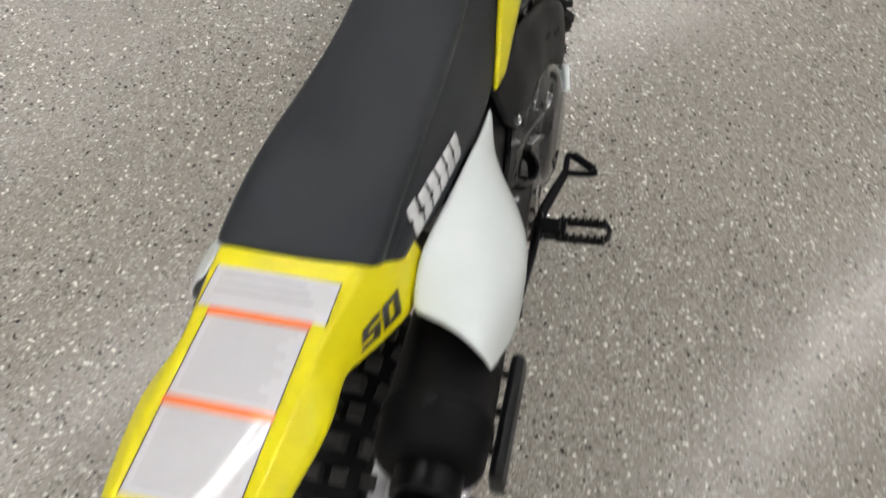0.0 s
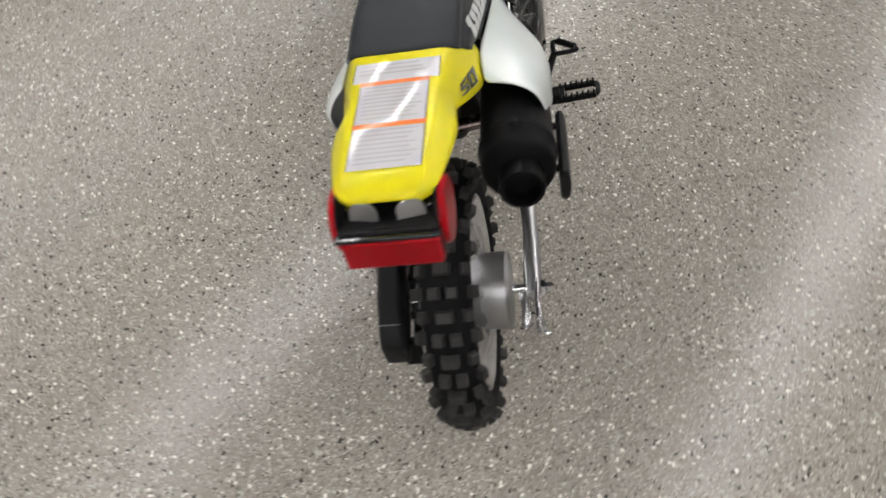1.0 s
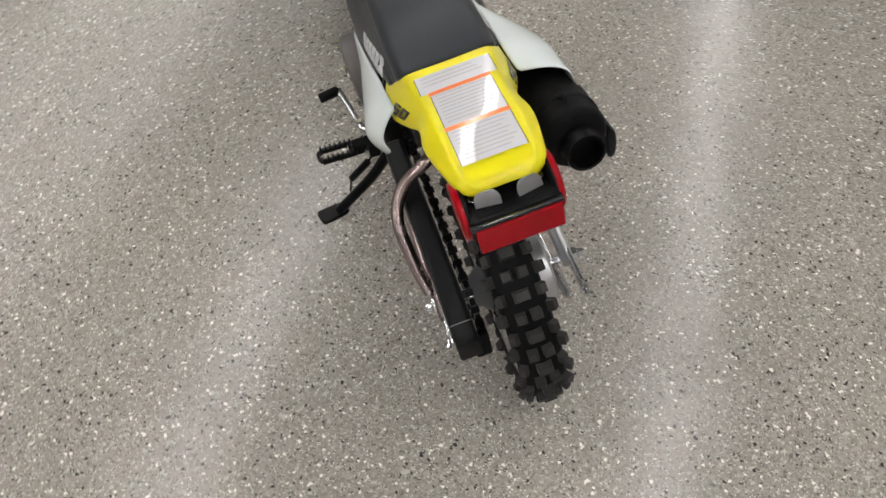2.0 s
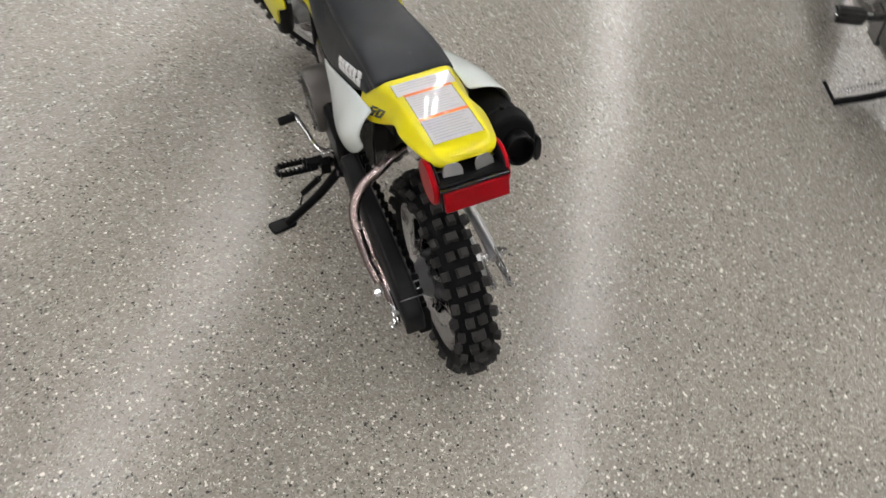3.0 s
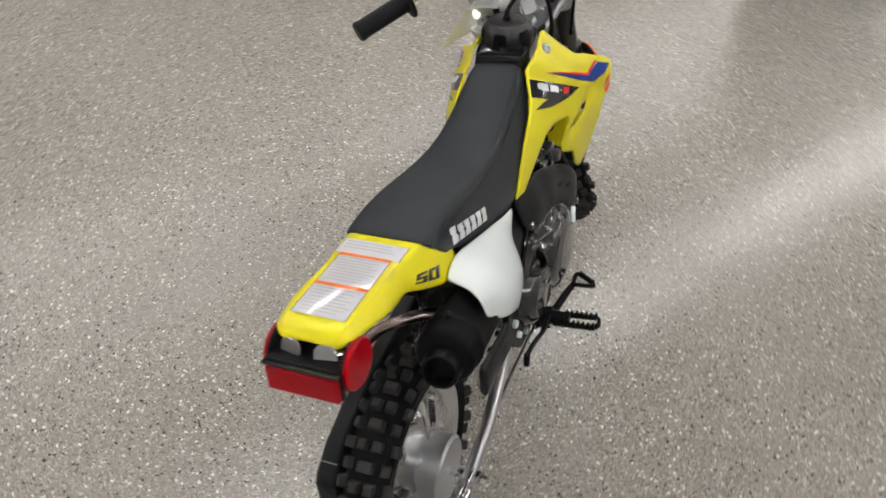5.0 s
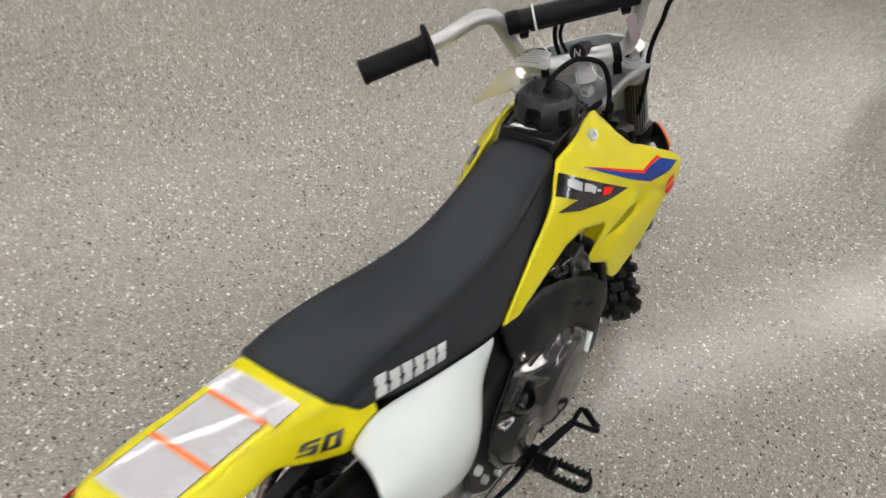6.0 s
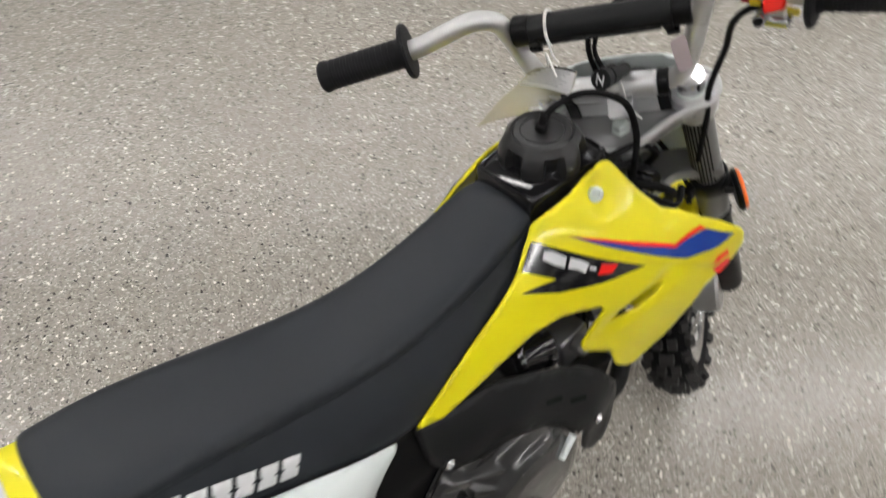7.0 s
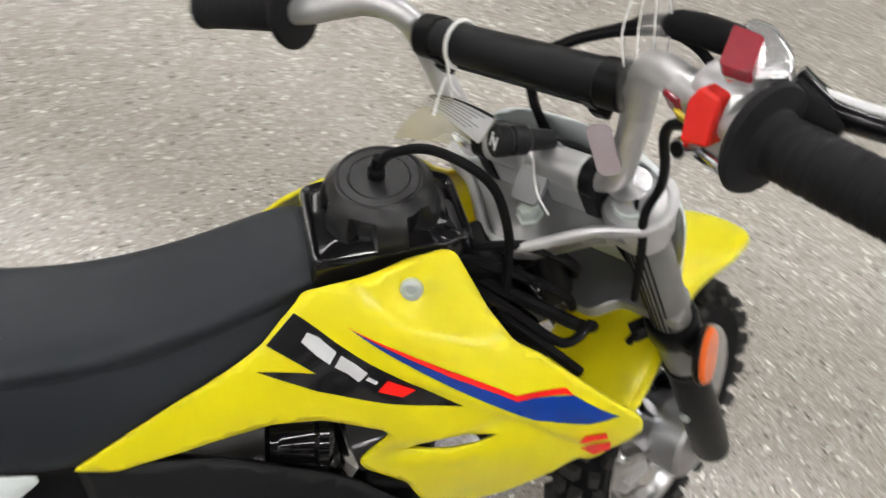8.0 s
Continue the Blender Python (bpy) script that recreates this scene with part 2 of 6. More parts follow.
# ---- geometry helpers ----
class Shape:
    """Vertices and faces that grow by simple pieces."""

    def __init__(self):
        self.v, self.f = [], []

    def add(self, verts, faces):
        n = len(self.v)
        self.v += [tuple(p) for p in verts]
        self.f += [tuple(i + n for i in q) for q in faces]
        return self

    def box(self, size, m):
        """A box of that size at the pose m."""
        c = [m @ Vector((size[0] * a, size[1] * b, size[2] * d)) for a in (-.5, .5) for b in (-.5, .5) for d in (-.5, .5)]
        return self.add(c, [(0, 1, 3, 2), (4, 6, 7, 5), (0, 4, 5, 1), (2, 3, 7, 6), (0, 2, 6, 4), (1, 5, 7, 3)])

    def grid(self, rows, close_u=False, close_v=False, cap=False):
        """A skin over rows of points; close_u joins the ends of each row, cap closes first and last row."""
        n, k = len(rows), len(rows[0])
        faces = []
        for i in range(n if close_v else n - 1):
            for j in range(k if close_u else k - 1):
                a, b = i * k + j, i * k + (j + 1) % k
                c, d = ((i + 1) % n) * k + (j + 1) % k, ((i + 1) % n) * k + j
                faces.append((a, b, c, d))
        if cap:
            faces.append(tuple(range(k))[::-1])
            faces.append(tuple((n - 1) * k + j for j in range(k)))
        return self.add([p for r in rows for p in r], faces)

    def tube(self, pts, r, seg=12, smooth=6, cap=True, flat=1.0):
        """A round bar along a smooth line through pts; r is one radius or one for each point."""
        rs = list(r) if isinstance(r, (list, tuple)) else [r] * len(pts)
        line, rad = spline(pts, rs, smooth)
        t0 = (line[1] - line[0]).normalized()
        up = t0.orthogonal().normalized()
        rings = []
        for i, p in enumerate(line):
            t = (line[min(i + 1, len(line) - 1)] - line[max(i - 1, 0)]).normalized()
            up = (up - t * up.dot(t)).normalized()
            side = t.cross(up)
            rings.append([p + (up * math.cos(2 * math.pi * k / seg) + side * (flat * math.sin(2 * math.pi * k / seg))) * rad[i] for k in range(seg)])
        return self.grid(rings, close_u=True, cap=cap)

    def turned(self, profile, m, seg=32, close=False):
        """A body turned about the x axis of m: profile rows (along the axis, radius)."""
        rings = [[m @ Vector((a, r * math.cos(2 * math.pi * k / seg), r * math.sin(2 * math.pi * k / seg))) for k in range(seg)] for a, r in profile]
        return self.grid(rings, close_u=True, close_v=close, cap=not close)

    def plate(self, outline, m, thick):
        """A flat plate: an outline in the xy plane of m, thick along its z."""
        n = len(outline)
        lo = [m @ Vector((x, y, -thick / 2)) for x, y in outline]
        hi = [m @ Vector((x, y, thick / 2)) for x, y in outline]
        return self.add(lo + hi, [tuple(range(n))[::-1], tuple(range(n, 2 * n))] + [(i, (i + 1) % n, n + (i + 1) % n, n + i) for i in range(n)])


def spline(pts, rs, smooth):
    pts = [Vector(p) for p in pts]
    if smooth <= 1 or len(pts) < 3:
        return pts, list(rs)
    line, rad = [], []
    for i in range(len(pts) - 1):
        a, b, c, d = pts[max(i - 1, 0)], pts[i], pts[i + 1], pts[min(i + 2, len(pts) - 1)]
        for k in range(smooth):
            u = k / smooth
            line.append(0.5 * ((2 * b) + (c - a) * u + (2 * a - 5 * b + 4 * c - d) * u * u + (3 * b - a - 3 * c + d) * u ** 3))
            rad.append(rs[i] * (1 - u) + rs[i + 1] * u)
    return line + [pts[-1]], rad + [rs[-1]]


def interp(x, table):
    xs = [row[0] for row in table]
    return [float(np.interp(x, xs, [row[k] for row in table])) for k in range(1, len(table[0]))]


def fitted(points):
    """A smooth surface a(b, c) through the given (a, b, c), as a thin plate."""
    p = np.array(points, float)
    n = len(p)

    def kernel(d2):
        return np.where(d2 > 1e-12, d2 * np.log(np.maximum(d2, 1e-12)), 0.0)
    k = kernel(((p[:, None, 1:] - p[None, :, 1:]) ** 2).sum(2)) + np.eye(n) * 4e-4
    q = np.c_[np.ones(n), p[:, 1:]]
    sol = np.linalg.solve(np.block([[k, q], [q.T, np.zeros((3, 3))]]), np.r_[p[:, 0], np.zeros(3)])

    def at(b, c):
        d2 = (p[:, 1] - b) ** 2 + (p[:, 2] - c) ** 2
        return float(kernel(d2) @ sol[:n] + sol[n] + sol[n + 1] * b + sol[n + 2] * c)
    return at


def softened(f, r):
    """The surface f averaged over a small disc, which takes its ripples out."""
    ring = [(0.0, 0.0)] + [(r * q * math.cos(k * math.pi / 4), r * q * math.sin(k * math.pi / 4)) for q in (0.5, 1.0) for k in range(8)]
    return functools.lru_cache(None)(lambda b, c: sum(f(b + db, c + dc) for db, dc in ring) / len(ring))


def rounded(outline, cut=0.006, steps=3):
    """The outline with its corners rounded off."""
    out = []
    n = len(outline)
    for i in range(n):
        a, b, c = Vector(outline[i - 1]), Vector(outline[i]), Vector(outline[(i + 1) % n])
        r1, r2 = min(cut, (a - b).length * 0.45), min(cut, (c - b).length * 0.45)
        s, e = b + (a - b).normalized() * r1, b + (c - b).normalized() * r2
        for k in range(steps + 1):
            u = k / steps
            out.append(tuple(s * (1 - u) ** 2 + b * (2 * u * (1 - u)) + e * u * u))
    return out


def inside(p, outline):
    """Whether the point p lies within the outline."""
    odd = False
    for a, b in zip(outline, outline[1:] + outline[:1]):
        if (a[1] > p.y) != (b[1] > p.y) and p.x < (b[0] - a[0]) * (p.y - a[1]) / (b[1] - a[1]) + a[0]:
            odd = not odd
    return odd


def patch(outline, put, step=0.012, hole=None):
    """A skin filling an outline in two coordinates, each point placed by put(u, v); hole is a second outline left open."""
    from mathutils.geometry import delaunay_2d_cdt
    dense = []
    n = len(outline)
    for i in range(n):
        a, b = Vector(outline[i]), Vector(outline[(i + 1) % n])
        k = max(1, int((b - a).length / step))
        dense += [a.lerp(b, j / k) for j in range(k)]
    m = len(dense)
    us, vs = [p.x for p in dense], [p.y for p in dense]
    edges = [(i, (i + 1) % m) for i in range(m)]
    if hole:
        k = len(hole)
        dense += [Vector(q) for q in hole]
        edges += [(m + i, m + (i + 1) % k) for i in range(k)]
    inner = []
    for iu in range(1, int((max(us) - min(us)) / step) + 1):
        for iv in range(1, int((max(vs) - min(vs)) / step) + 1):
            u, v = min(us) + iu * step, min(vs) + iv * step
            if min((p.x - u) ** 2 + (p.y - v) ** 2 for p in dense) > (0.5 * step) ** 2:
                inner.append(Vector((u, v)))
    verts, _, faces, *_ = delaunay_2d_cdt(dense + inner, edges, [], 1, 1e-6)
    if hole:
        faces = [f for f in faces if not inside(sum((verts[i] for i in f), Vector((0, 0))) / len(f), hole)]
    s = Shape()
    s.add([put(p.x, p.y) for p in verts], faces)
    return s


def part(name, shape, mat, parent=None, label="", bevel=0.0, sub=0, thick=0.0, angle=35, offset=-1.0):
    """One mesh object from a shape, under its thing or part."""
    me = bpy.data.meshes.new(name)
    me.from_pydata(shape.v, [], shape.f)
    me.validate()
    bm = bmesh.new()
    bm.from_mesh(me)
    bmesh.ops.recalc_face_normals(bm, faces=bm.faces)
    bm.to_mesh(me)
    bm.free()
    me.polygons.foreach_set("use_smooth", [True] * len(me.polygons))
    me.set_sharp_from_angle(angle=radians(angle))
    me.materials.append(mat)
    ob = new(name, me)
    if parent is not None:
        ob.parent = parent
    if thick:
        md = ob.modifiers.new("thickness", "SOLIDIFY")
        md.thickness, md.offset = thick, offset
    if bevel:
        md = ob.modifiers.new("worn edge", "BEVEL")
        md.width, md.segments, md.limit_method, md.angle_limit = bevel, 2, "ANGLE", radians(40)
    if sub:
        md = ob.modifiers.new("smooth", "SUBSURF")
        md.levels = md.render_levels = sub
    if label:
        tagged(ob, label)
    return ob


def thing(name, label, category, m=None, group="", kind=""):
    e = new(name)
    e.empty_display_size = 0.1
    if m is not None:
        e.matrix_basis = m
    return tagged(e, label, category, group, kind)


def frame_of(p, q, up=(0, 0, 1)):
    """A pose at p whose x axis points to q."""
    x = (Vector(q) - Vector(p)).normalized()
    y = Vector(up).cross(x).normalized()
    z = x.cross(y)
    return Matrix.Translation(p) @ Matrix((x, y, z)).transposed().to_4x4()


# ---- the room ----
def slab(name, x0, x1, y0, y1, z0, z1, mat, label, category):
    s = Shape().box((x1 - x0, y1 - y0, z1 - z0), pose((x0 + x1) / 2, (y0 + y1) / 2, (z0 + z1) / 2))
    return tagged(part(name, s, mat), label, category, kind="structure")


CEIL = 3.1
slab("floor", -9, 9, -9, 14, -0.12, 0, FLOOR, "grey flaked epoxy shop floor with a dull sheen", "floor")
slab("ceiling", -9, 9, -9, 14, CEIL, CEIL + 0.12, CEILING_PAINT, "plain dark grey shop ceiling over the lamp rows", "ceiling")
# walls out of view, added and kept pale to throw light on the floor
slab("wall_west", -9.2, -9, -9, 14, -0.12, CEIL + 0.12, WALL_PAINT, "unseen added wall, pale to brighten the floor's sheen", "wall")
slab("wall_east", 9, 9.2, -9, 14, -0.12, CEIL + 0.12, WALL_PAINT, "unseen added wall, pale to brighten the floor's sheen", "wall")
slab("wall_south", -9.2, 9.2, -9.2, -9, -0.12, CEIL + 0.12, WALL_PAINT, "unseen added wall, pale to brighten the floor's sheen", "wall")
slab("wall_north", -9.2, 9.2, 14, 14.2, -0.12, CEIL + 0.12, WALL_PAINT, "unseen added wall, pale to brighten the floor's sheen", "wall")


def ceiling_light(tubes):
    e = thing("ceiling_light", "long white ceiling lamp with two bare tubes, switched on" if tubes == 2 else "added single-tube ceiling lamp, unseen, that brightens the floor on the left", "ceiling light", pose(0, 0, CEIL), group="lamp rows on the ceiling")
    part("housing", Shape().box((0.17 if tubes == 2 else 0.11, 2.36, 0.05), pose(0, 0, -0.03)), HOUSING, e, bevel=0.006)
    for x in ((-0.05, 0.05) if tubes == 2 else (0.0,)):
        part("lamp_tube", Shape().tube([(x, -1.15, -0.075), (x, 1.15, -0.075)], 0.014, seg=8, smooth=1), TUBE_LIGHT, e, "glowing tube")
    return e


along, across = Vector((math.sin(radians(ROW_DIR)), math.cos(radians(ROW_DIR)), 0)), Vector((math.cos(radians(ROW_DIR)), -math.sin(radians(ROW_DIR)), 0))
for count in (2, 1):
    spots = []
    for off, tubes in LAMP_ROWS:
        for k in range(-3, 7):
            p = across * off + along * (k * 2.45 + 0.6)
            if tubes == count and abs(p.x) < 8.2 and -8 < p.y < 13:
                spots.append(pose(p.x, p.y, CEIL, 0, 0, -ROW_DIR))
    first = ceiling_light(count)
    first.matrix_basis = spots[0]
    for m in spots[1:]:
        copy_thing(first, m)


# ---- the small motorcycle: all in its own frame, y forward, z along its leaning middle plane ----
bike = thing("motorcycle", "small yellow white and black dirt bike leaning on its kickstand", "motorcycle", pose(-0.017, 0, 0, 0, -9.5, 0))
RAKE, TURNED = 27.0, 35.0
AX, AZ, R_TYRE = -0.022, 0.187, 0.187


# seat
def seat_top(y):
    return interp(y, [(0.0, 0.596), (0.02, 0.596), (0.06, 0.596), (0.10, 0.592), (0.15, 0.582), (0.20, 0.570), (0.26, 0.559), (0.31, 0.555), (0.36, 0.560), (0.41, 0.573), (0.45, 0.590), (0.485, 0.602), (0.51, 0.606)])[0]


def seat_edge(y):
    """Half width and height of the seat's lower edge."""
    return interp(y, [(0.0, 0.068, 0.556), (0.02, 0.069, 0.554), (0.052, 0.071, 0.548), (0.15, 0.0775, 0.513), (0.274, 0.082, 0.467), (0.30, 0.082, 0.462), (0.385, 0.077, 0.492), (0.44, 0.068, 0.525), (0.48, 0.052, 0.562), (0.51, 0.042, 0.57)])


def seat_half(y):
    xb, zb = seat_edge(y)
    zt = seat_top(y)
    xc = interp(y, [(0.0, 0.058), (0.10, 0.058), (0.25, 0.054), (0.40, 0.050), (0.48, 0.044), (0.51, 0.036)])[0]
    dz = zt - zb
    return [(0, zt + 0.003), (xc * 0.55, zt + 0.0022), (xc * 0.86, zt - 0.0008), (xc * 0.975, zt - 0.0055), (xc + 0.0012, zt - 0.0125), (xc + 0.0004, zt - 0.0162), (xc + 0.0030, zt - 0.0198), (xc + (xb - xc) * 0.42, zt - 0.014 - dz * 0.28), (xc + (xb - xc) * 0.72, zt - dz * 0.62), (xb, zb + 0.004), (xb - 0.004, zb - 0.006)]


def seat_side(y, z):
    """The seat's outer half width at a height."""
    h = seat_half(y)[2:]
    zs, xs = [p[1] for p in h][::-1], [p[0] for p in h][::-1]
    return float(np.interp(z, zs, xs))


rows = []
for y in (0.004, 0.008, 0.014, 0.034, 0.06, 0.10, 0.15, 0.20, 0.26, 0.31, 0.36, 0.41, 0.45, 0.48, 0.496, 0.503):
    h = seat_half(y)
    drop = {0.004: 0.012, 0.008: 0.003, 0.496: 0.004, 0.503: 0.014}.get(y, 0)
    tall = h[0][1] - h[-1][1]
    half = [(x * (1 - drop * 2.0), z - drop * max(0, (z - h[-1][1]) / tall)) for x, z in h]
    back = max(0.0, 1 - (y - 0.004) / 0.09)
    rows.append([(-x, y + back * (h[0][1] - z), z) for x, z in half[:0:-1]] + [(x, y + back * (h[0][1] - z), z) for x, z in half])
seat = part("seat", Shape().grid(rows, cap=True), VINYL, bike, "black vinyl seat with a silver print on each side", sub=2, angle=80)


def on_seat(side, y, z):
    return (side * (seat_side(y, z) + 0.0008), y, z)


# a maker's mark becomes six slanted blocks
for side in (1, -1):
    y0, y1 = 0.066, 0.182
    for k in range(6):
        w = (y1 - y0) / 6
        quad = []
        for f, e in ((0.0, 0.0), (0.80, 0.0), (0.80, 0.42), (0.62, 0.52), (0.80, 0.62), (0.80, 1.0), (0.0, 1.0), (0.0, 0.62), (0.16, 0.52), (0.0, 0.42)):
            y = y0 + (k + f) * w + 0.010 * e
            quad.append((y, seat_edge(y)[1] + 0.013 + e * (0.019 + 0.002 * (k == 0))))
        part("print_block", patch(quad, lambda u, v: on_seat(side, u, v), 0.005), DECAL_WHITE, seat, "silver grey printed block", thick=0.0006, offset=0)

# rear fender


def fender_top(y):
    return interp(y, [(-0.1820, 0.6062), (-0.1785, 0.6100), (-0.172, 0.6142), (-0.157, 0.6180), (-0.10, 0.6122), (-0.04, 0.6045), (0.0, 0.599), (0.03, 0.590), (0.07, 0.580)])[0]


def fender_edge(y):
    return interp(y, [(-0.1820, 0.024, 0.6038), (-0.1795, 0.034, 0.6046), (-0.175, 0.0412, 0.6054), (-0.169, 0.0458, 0.6062), (-0.160, 0.0490, 0.6065), (-0.124, 0.0560, 0.599), (-0.095, 0.0600, 0.592), (-0.084, 0.0600, 0.589), (-0.070, 0.0570, 0.584), (-0.052, 0.0560, 0.579), (-0.02, 0.066, 0.558), (0.018, 0.0765, 0.537), (0.05, 0.0765, 0.532), (0.07, 0.074, 0.532)])


def fender_half(y):
    xe, ze = fender_edge(y)
    zt = fender_top(y)
    xs = interp(y, [(-0.182, 0.018), (-0.1795, 0.0255), (-0.175, 0.0305), (-0.169, 0.0335), (-0.155, 0.036), (-0.05, 0.040), (0.0, 0.046), (0.07, 0.054)])[0]
    return [(0, zt), (xs * 0.55, zt - 0.00006), (xs, zt - 0.0005), (xs + (xe - xs) * 0.25, zt - (zt - ze) * 0.16), (xs + (xe - xs) * 0.62, zt - (zt - ze) * 0.56), (xe, ze), (xe - 0.001, ze - 0.006)]


def on_fender(x, y, lift=0.0007):
    h = fender_half(y)
    xs, zs = [p[0] for p in h[:6]], [p[1] for p in h[:6]]
    return (x, y, float(np.interp(abs(x), xs, zs)) + lift)


rows = []
for y in (-0.1820, -0.1795, -0.175, -0.169, -0.160, -0.14, -0.12, -0.10, -0.082, -0.068, -0.060, -0.052, -0.04, -0.02, 0.0, 0.018, 0.035, 0.052, 0.068):
    half = fender_half(y)
    if y < -0.181:
        half = [(x, z - 0.002) for x, z in half]
    rows.append([(-x, y, z) for x, z in half[:0:-1]] + [(x, y, z) for x, z in half])
tail = part("rear_fender", Shape().grid(rows), YELLOW, bike, "glossy yellow rear fender with white warning stickers", sub=2, thick=0.003, angle=80)
part("fender_lining", Shape().grid([[(-w, y, z) , (-w * 0.6, y, z + 0.006), (w * 0.6, y, z + 0.006), (w, y, z)] for y, z, w in ((-0.150, 0.600, 0.040), (-0.10, 0.594, 0.050), (-0.05, 0.582, 0.052), (0.02, 0.556, 0.062))]), BLACK_MATTE, tail, "black lining under the fender", thick=0.003)
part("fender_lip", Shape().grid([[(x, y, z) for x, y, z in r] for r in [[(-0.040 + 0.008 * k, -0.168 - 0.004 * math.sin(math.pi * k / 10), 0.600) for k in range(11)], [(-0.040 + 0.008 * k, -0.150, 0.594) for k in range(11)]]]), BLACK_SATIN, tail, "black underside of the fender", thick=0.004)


def fender_patch(name, quad, mat, parent, label="", lift=0.0007):
    return part(name, patch(quad, lambda u, v: on_fender(u, v, lift), 0.008), mat, parent, label)


sticker = fender_patch("sticker", [(-0.0415, -0.0355), (0.0425, -0.0355), (0.0425, -0.004), (-0.0415, -0.004)], PAPER, tail, "white warning sticker")
for k in range(3):
    fender_patch("print_bar", [(-0.036, -0.024 + k * 0.0065), (0.030 - 0.004 * k, -0.024 + k * 0.0065), (0.030 - 0.004 * k, -0.022 + k * 0.0065), (-0.036, -0.022 + k * 0.0065)], INK_GREY, tail, lift=0.0012)
for y0, y1, n in ((-0.0975, -0.0405, 9), (-0.156, -0.1035, 8)):
    fender_patch("sticker", [(-0.0325, y0), (0.0335, y0), (0.0335, y1), (-0.0325, y1)], PAPER, tail, "white warning sticker")
    for k in range(n):
        y = y1 - 0.005 - k * (y1 - y0 - 0.006) / n
        right = 0.029 - 0.012 * ((k * 7) % 5) / 5
        fender_patch("print_bar", [(-0.028, y), (right, y), (right, y + 0.0016), (-0.028, y + 0.0016)], INK_GREY, tail, lift=0.0012)
for x0, y0, y1 in ((-0.0420, -0.0355, -0.004), (0.0423, -0.0355, -0.004), (-0.0330, -0.156, -0.0405), (0.0333, -0.156, -0.0405)):
    fender_patch("sticker_edge", [(x0, y0), (x0 + 0.0008, y0), (x0 + 0.0008, y1), (x0, y1)], INK_DARK, tail, "thin black edge of the sticker", lift=0.0011)
for y in (-0.0405, -0.1025):
    fender_patch("sticker_stripe", [(-0.0335, y - 0.001), (0.0345, y - 0.001), (0.0345, y + 0.005), (-0.0335, y + 0.005)], INK_ORANGE, tail, "orange stripe", lift=0.0012)

# the 50 on both flanks of the fender, in squared strokes: along, from, to, up, from, to
FIVE = [(0.00, 0.44, 0.80, 1.00), (0.00, 0.15, 0.44, 0.80), (0.00, 0.44, 0.44, 0.62), (0.28, 0.44, 0.18, 0.44), (0.00, 0.44, 0.00, 0.18)]
ZERO = [(0.54, 0.69, 0.00, 1.00), (0.85, 1.00, 0.00, 1.00), (0.69, 0.85, 0.80, 1.00), (0.69, 0.85, 0.00, 0.18)]
for side in (1, -1):
    strokes = Shape()
    for u0, u1, w0, w1 in FIVE + ZERO:
        quad = []
        for u, w in ((u0, w0), (u1, w0), (u1, w1), (u0, w1)):
            y = (-0.036 + 0.044 * u + 0.012 * w) if side > 0 else (0.021 - 0.040 * u - 0.008 * w)
            h = fender_half(y)
            p = Vector(h[3]).lerp(Vector(h[5]), 0.86 - 0.34 * w)
            quad.append((side * (p.x + 0.0014), y, p.y + 0.0008))
        strokes.add(quad, [(0, 1, 2, 3)])
    part("number", strokes, INK_DARK, tail, "black number fifty", thick=0.0006, offset=0)

# white side covers
right_cover = [
    (0.040, [(0.0735, 0.547), (0.107, 0.5375), (0.136, 0.513), (0.1440, 0.466)]),
    (0.065, [(0.0725, 0.546), (0.109, 0.5340), (0.140, 0.503), (0.1460, 0.453)]),
    (0.100, [(0.0750, 0.533), (0.110, 0.5200), (0.145, 0.483), (0.1430, 0.427)]),
    (0.150, [(0.0785, 0.515), (0.108, 0.5020), (0.140, 0.459), (0.1300, 0.386)]),
    (0.190, [(0.0805, 0.501), (0.100, 0.4880), (0.121, 0.441), (0.1140, 0.357)]),
    (0.215, [(0.0825, 0.491), (0.093, 0.4800), (0.104, 0.446), (0.1000, 0.382)]),
    (0.240, [(0.0835, 0.481), (0.087, 0.4740), (0.091, 0.459), (0.0900, 0.433)]),
    (0.277, [(0.0840, 0.469), (0.0845, 0.467), (0.085, 0.465), (0.0848, 0.461)]),
]
rows = [spline([(0.0765, 0.014, 0.541), (0.108, 0.004, 0.544), (0.130, -0.009, 0.540), (0.139, -0.011, 0.515)], [1] * 4, 3)[0]]
for y, pr in right_cover:
    line, _ = spline([(x, y, z) for x, z in pr], [1] * 4, 3)
    rows.append(line)
part("side_cover", Shape().grid(rows), WHITE, bike, "white side cover bulging over the silencer", sub=1, thick=0.0035, angle=80)
left_cover = [
    (0.005, [(0.0700, 0.562), (0.084, 0.546), (0.095, 0.522), (0.091, 0.498)]),
    (0.045, [(0.0735, 0.550), (0.099, 0.526), (0.1155, 0.490), (0.096, 0.450)]),
    (0.090, [(0.0745, 0.537), (0.099, 0.506), (0.1125, 0.462), (0.102, 0.416)]),
    (0.130, [(0.0780, 0.522), (0.098, 0.485), (0.109, 0.440), (0.104, 0.402)]),
    (0.170, [(0.0805, 0.508), (0.095, 0.475), (0.104, 0.430), (0.101, 0.395)]),
    (0.210, [(0.0825, 0.492), (0.089, 0.465), (0.095, 0.430), (0.094, 0.402)]),
    (0.245, [(0.0840, 0.479), (0.086, 0.464), (0.088, 0.445), (0.0875, 0.430)]),
    (0.277, [(0.0840, 0.469), (0.0845, 0.467), (0.085, 0.465), (0.0848, 0.461)]),
]
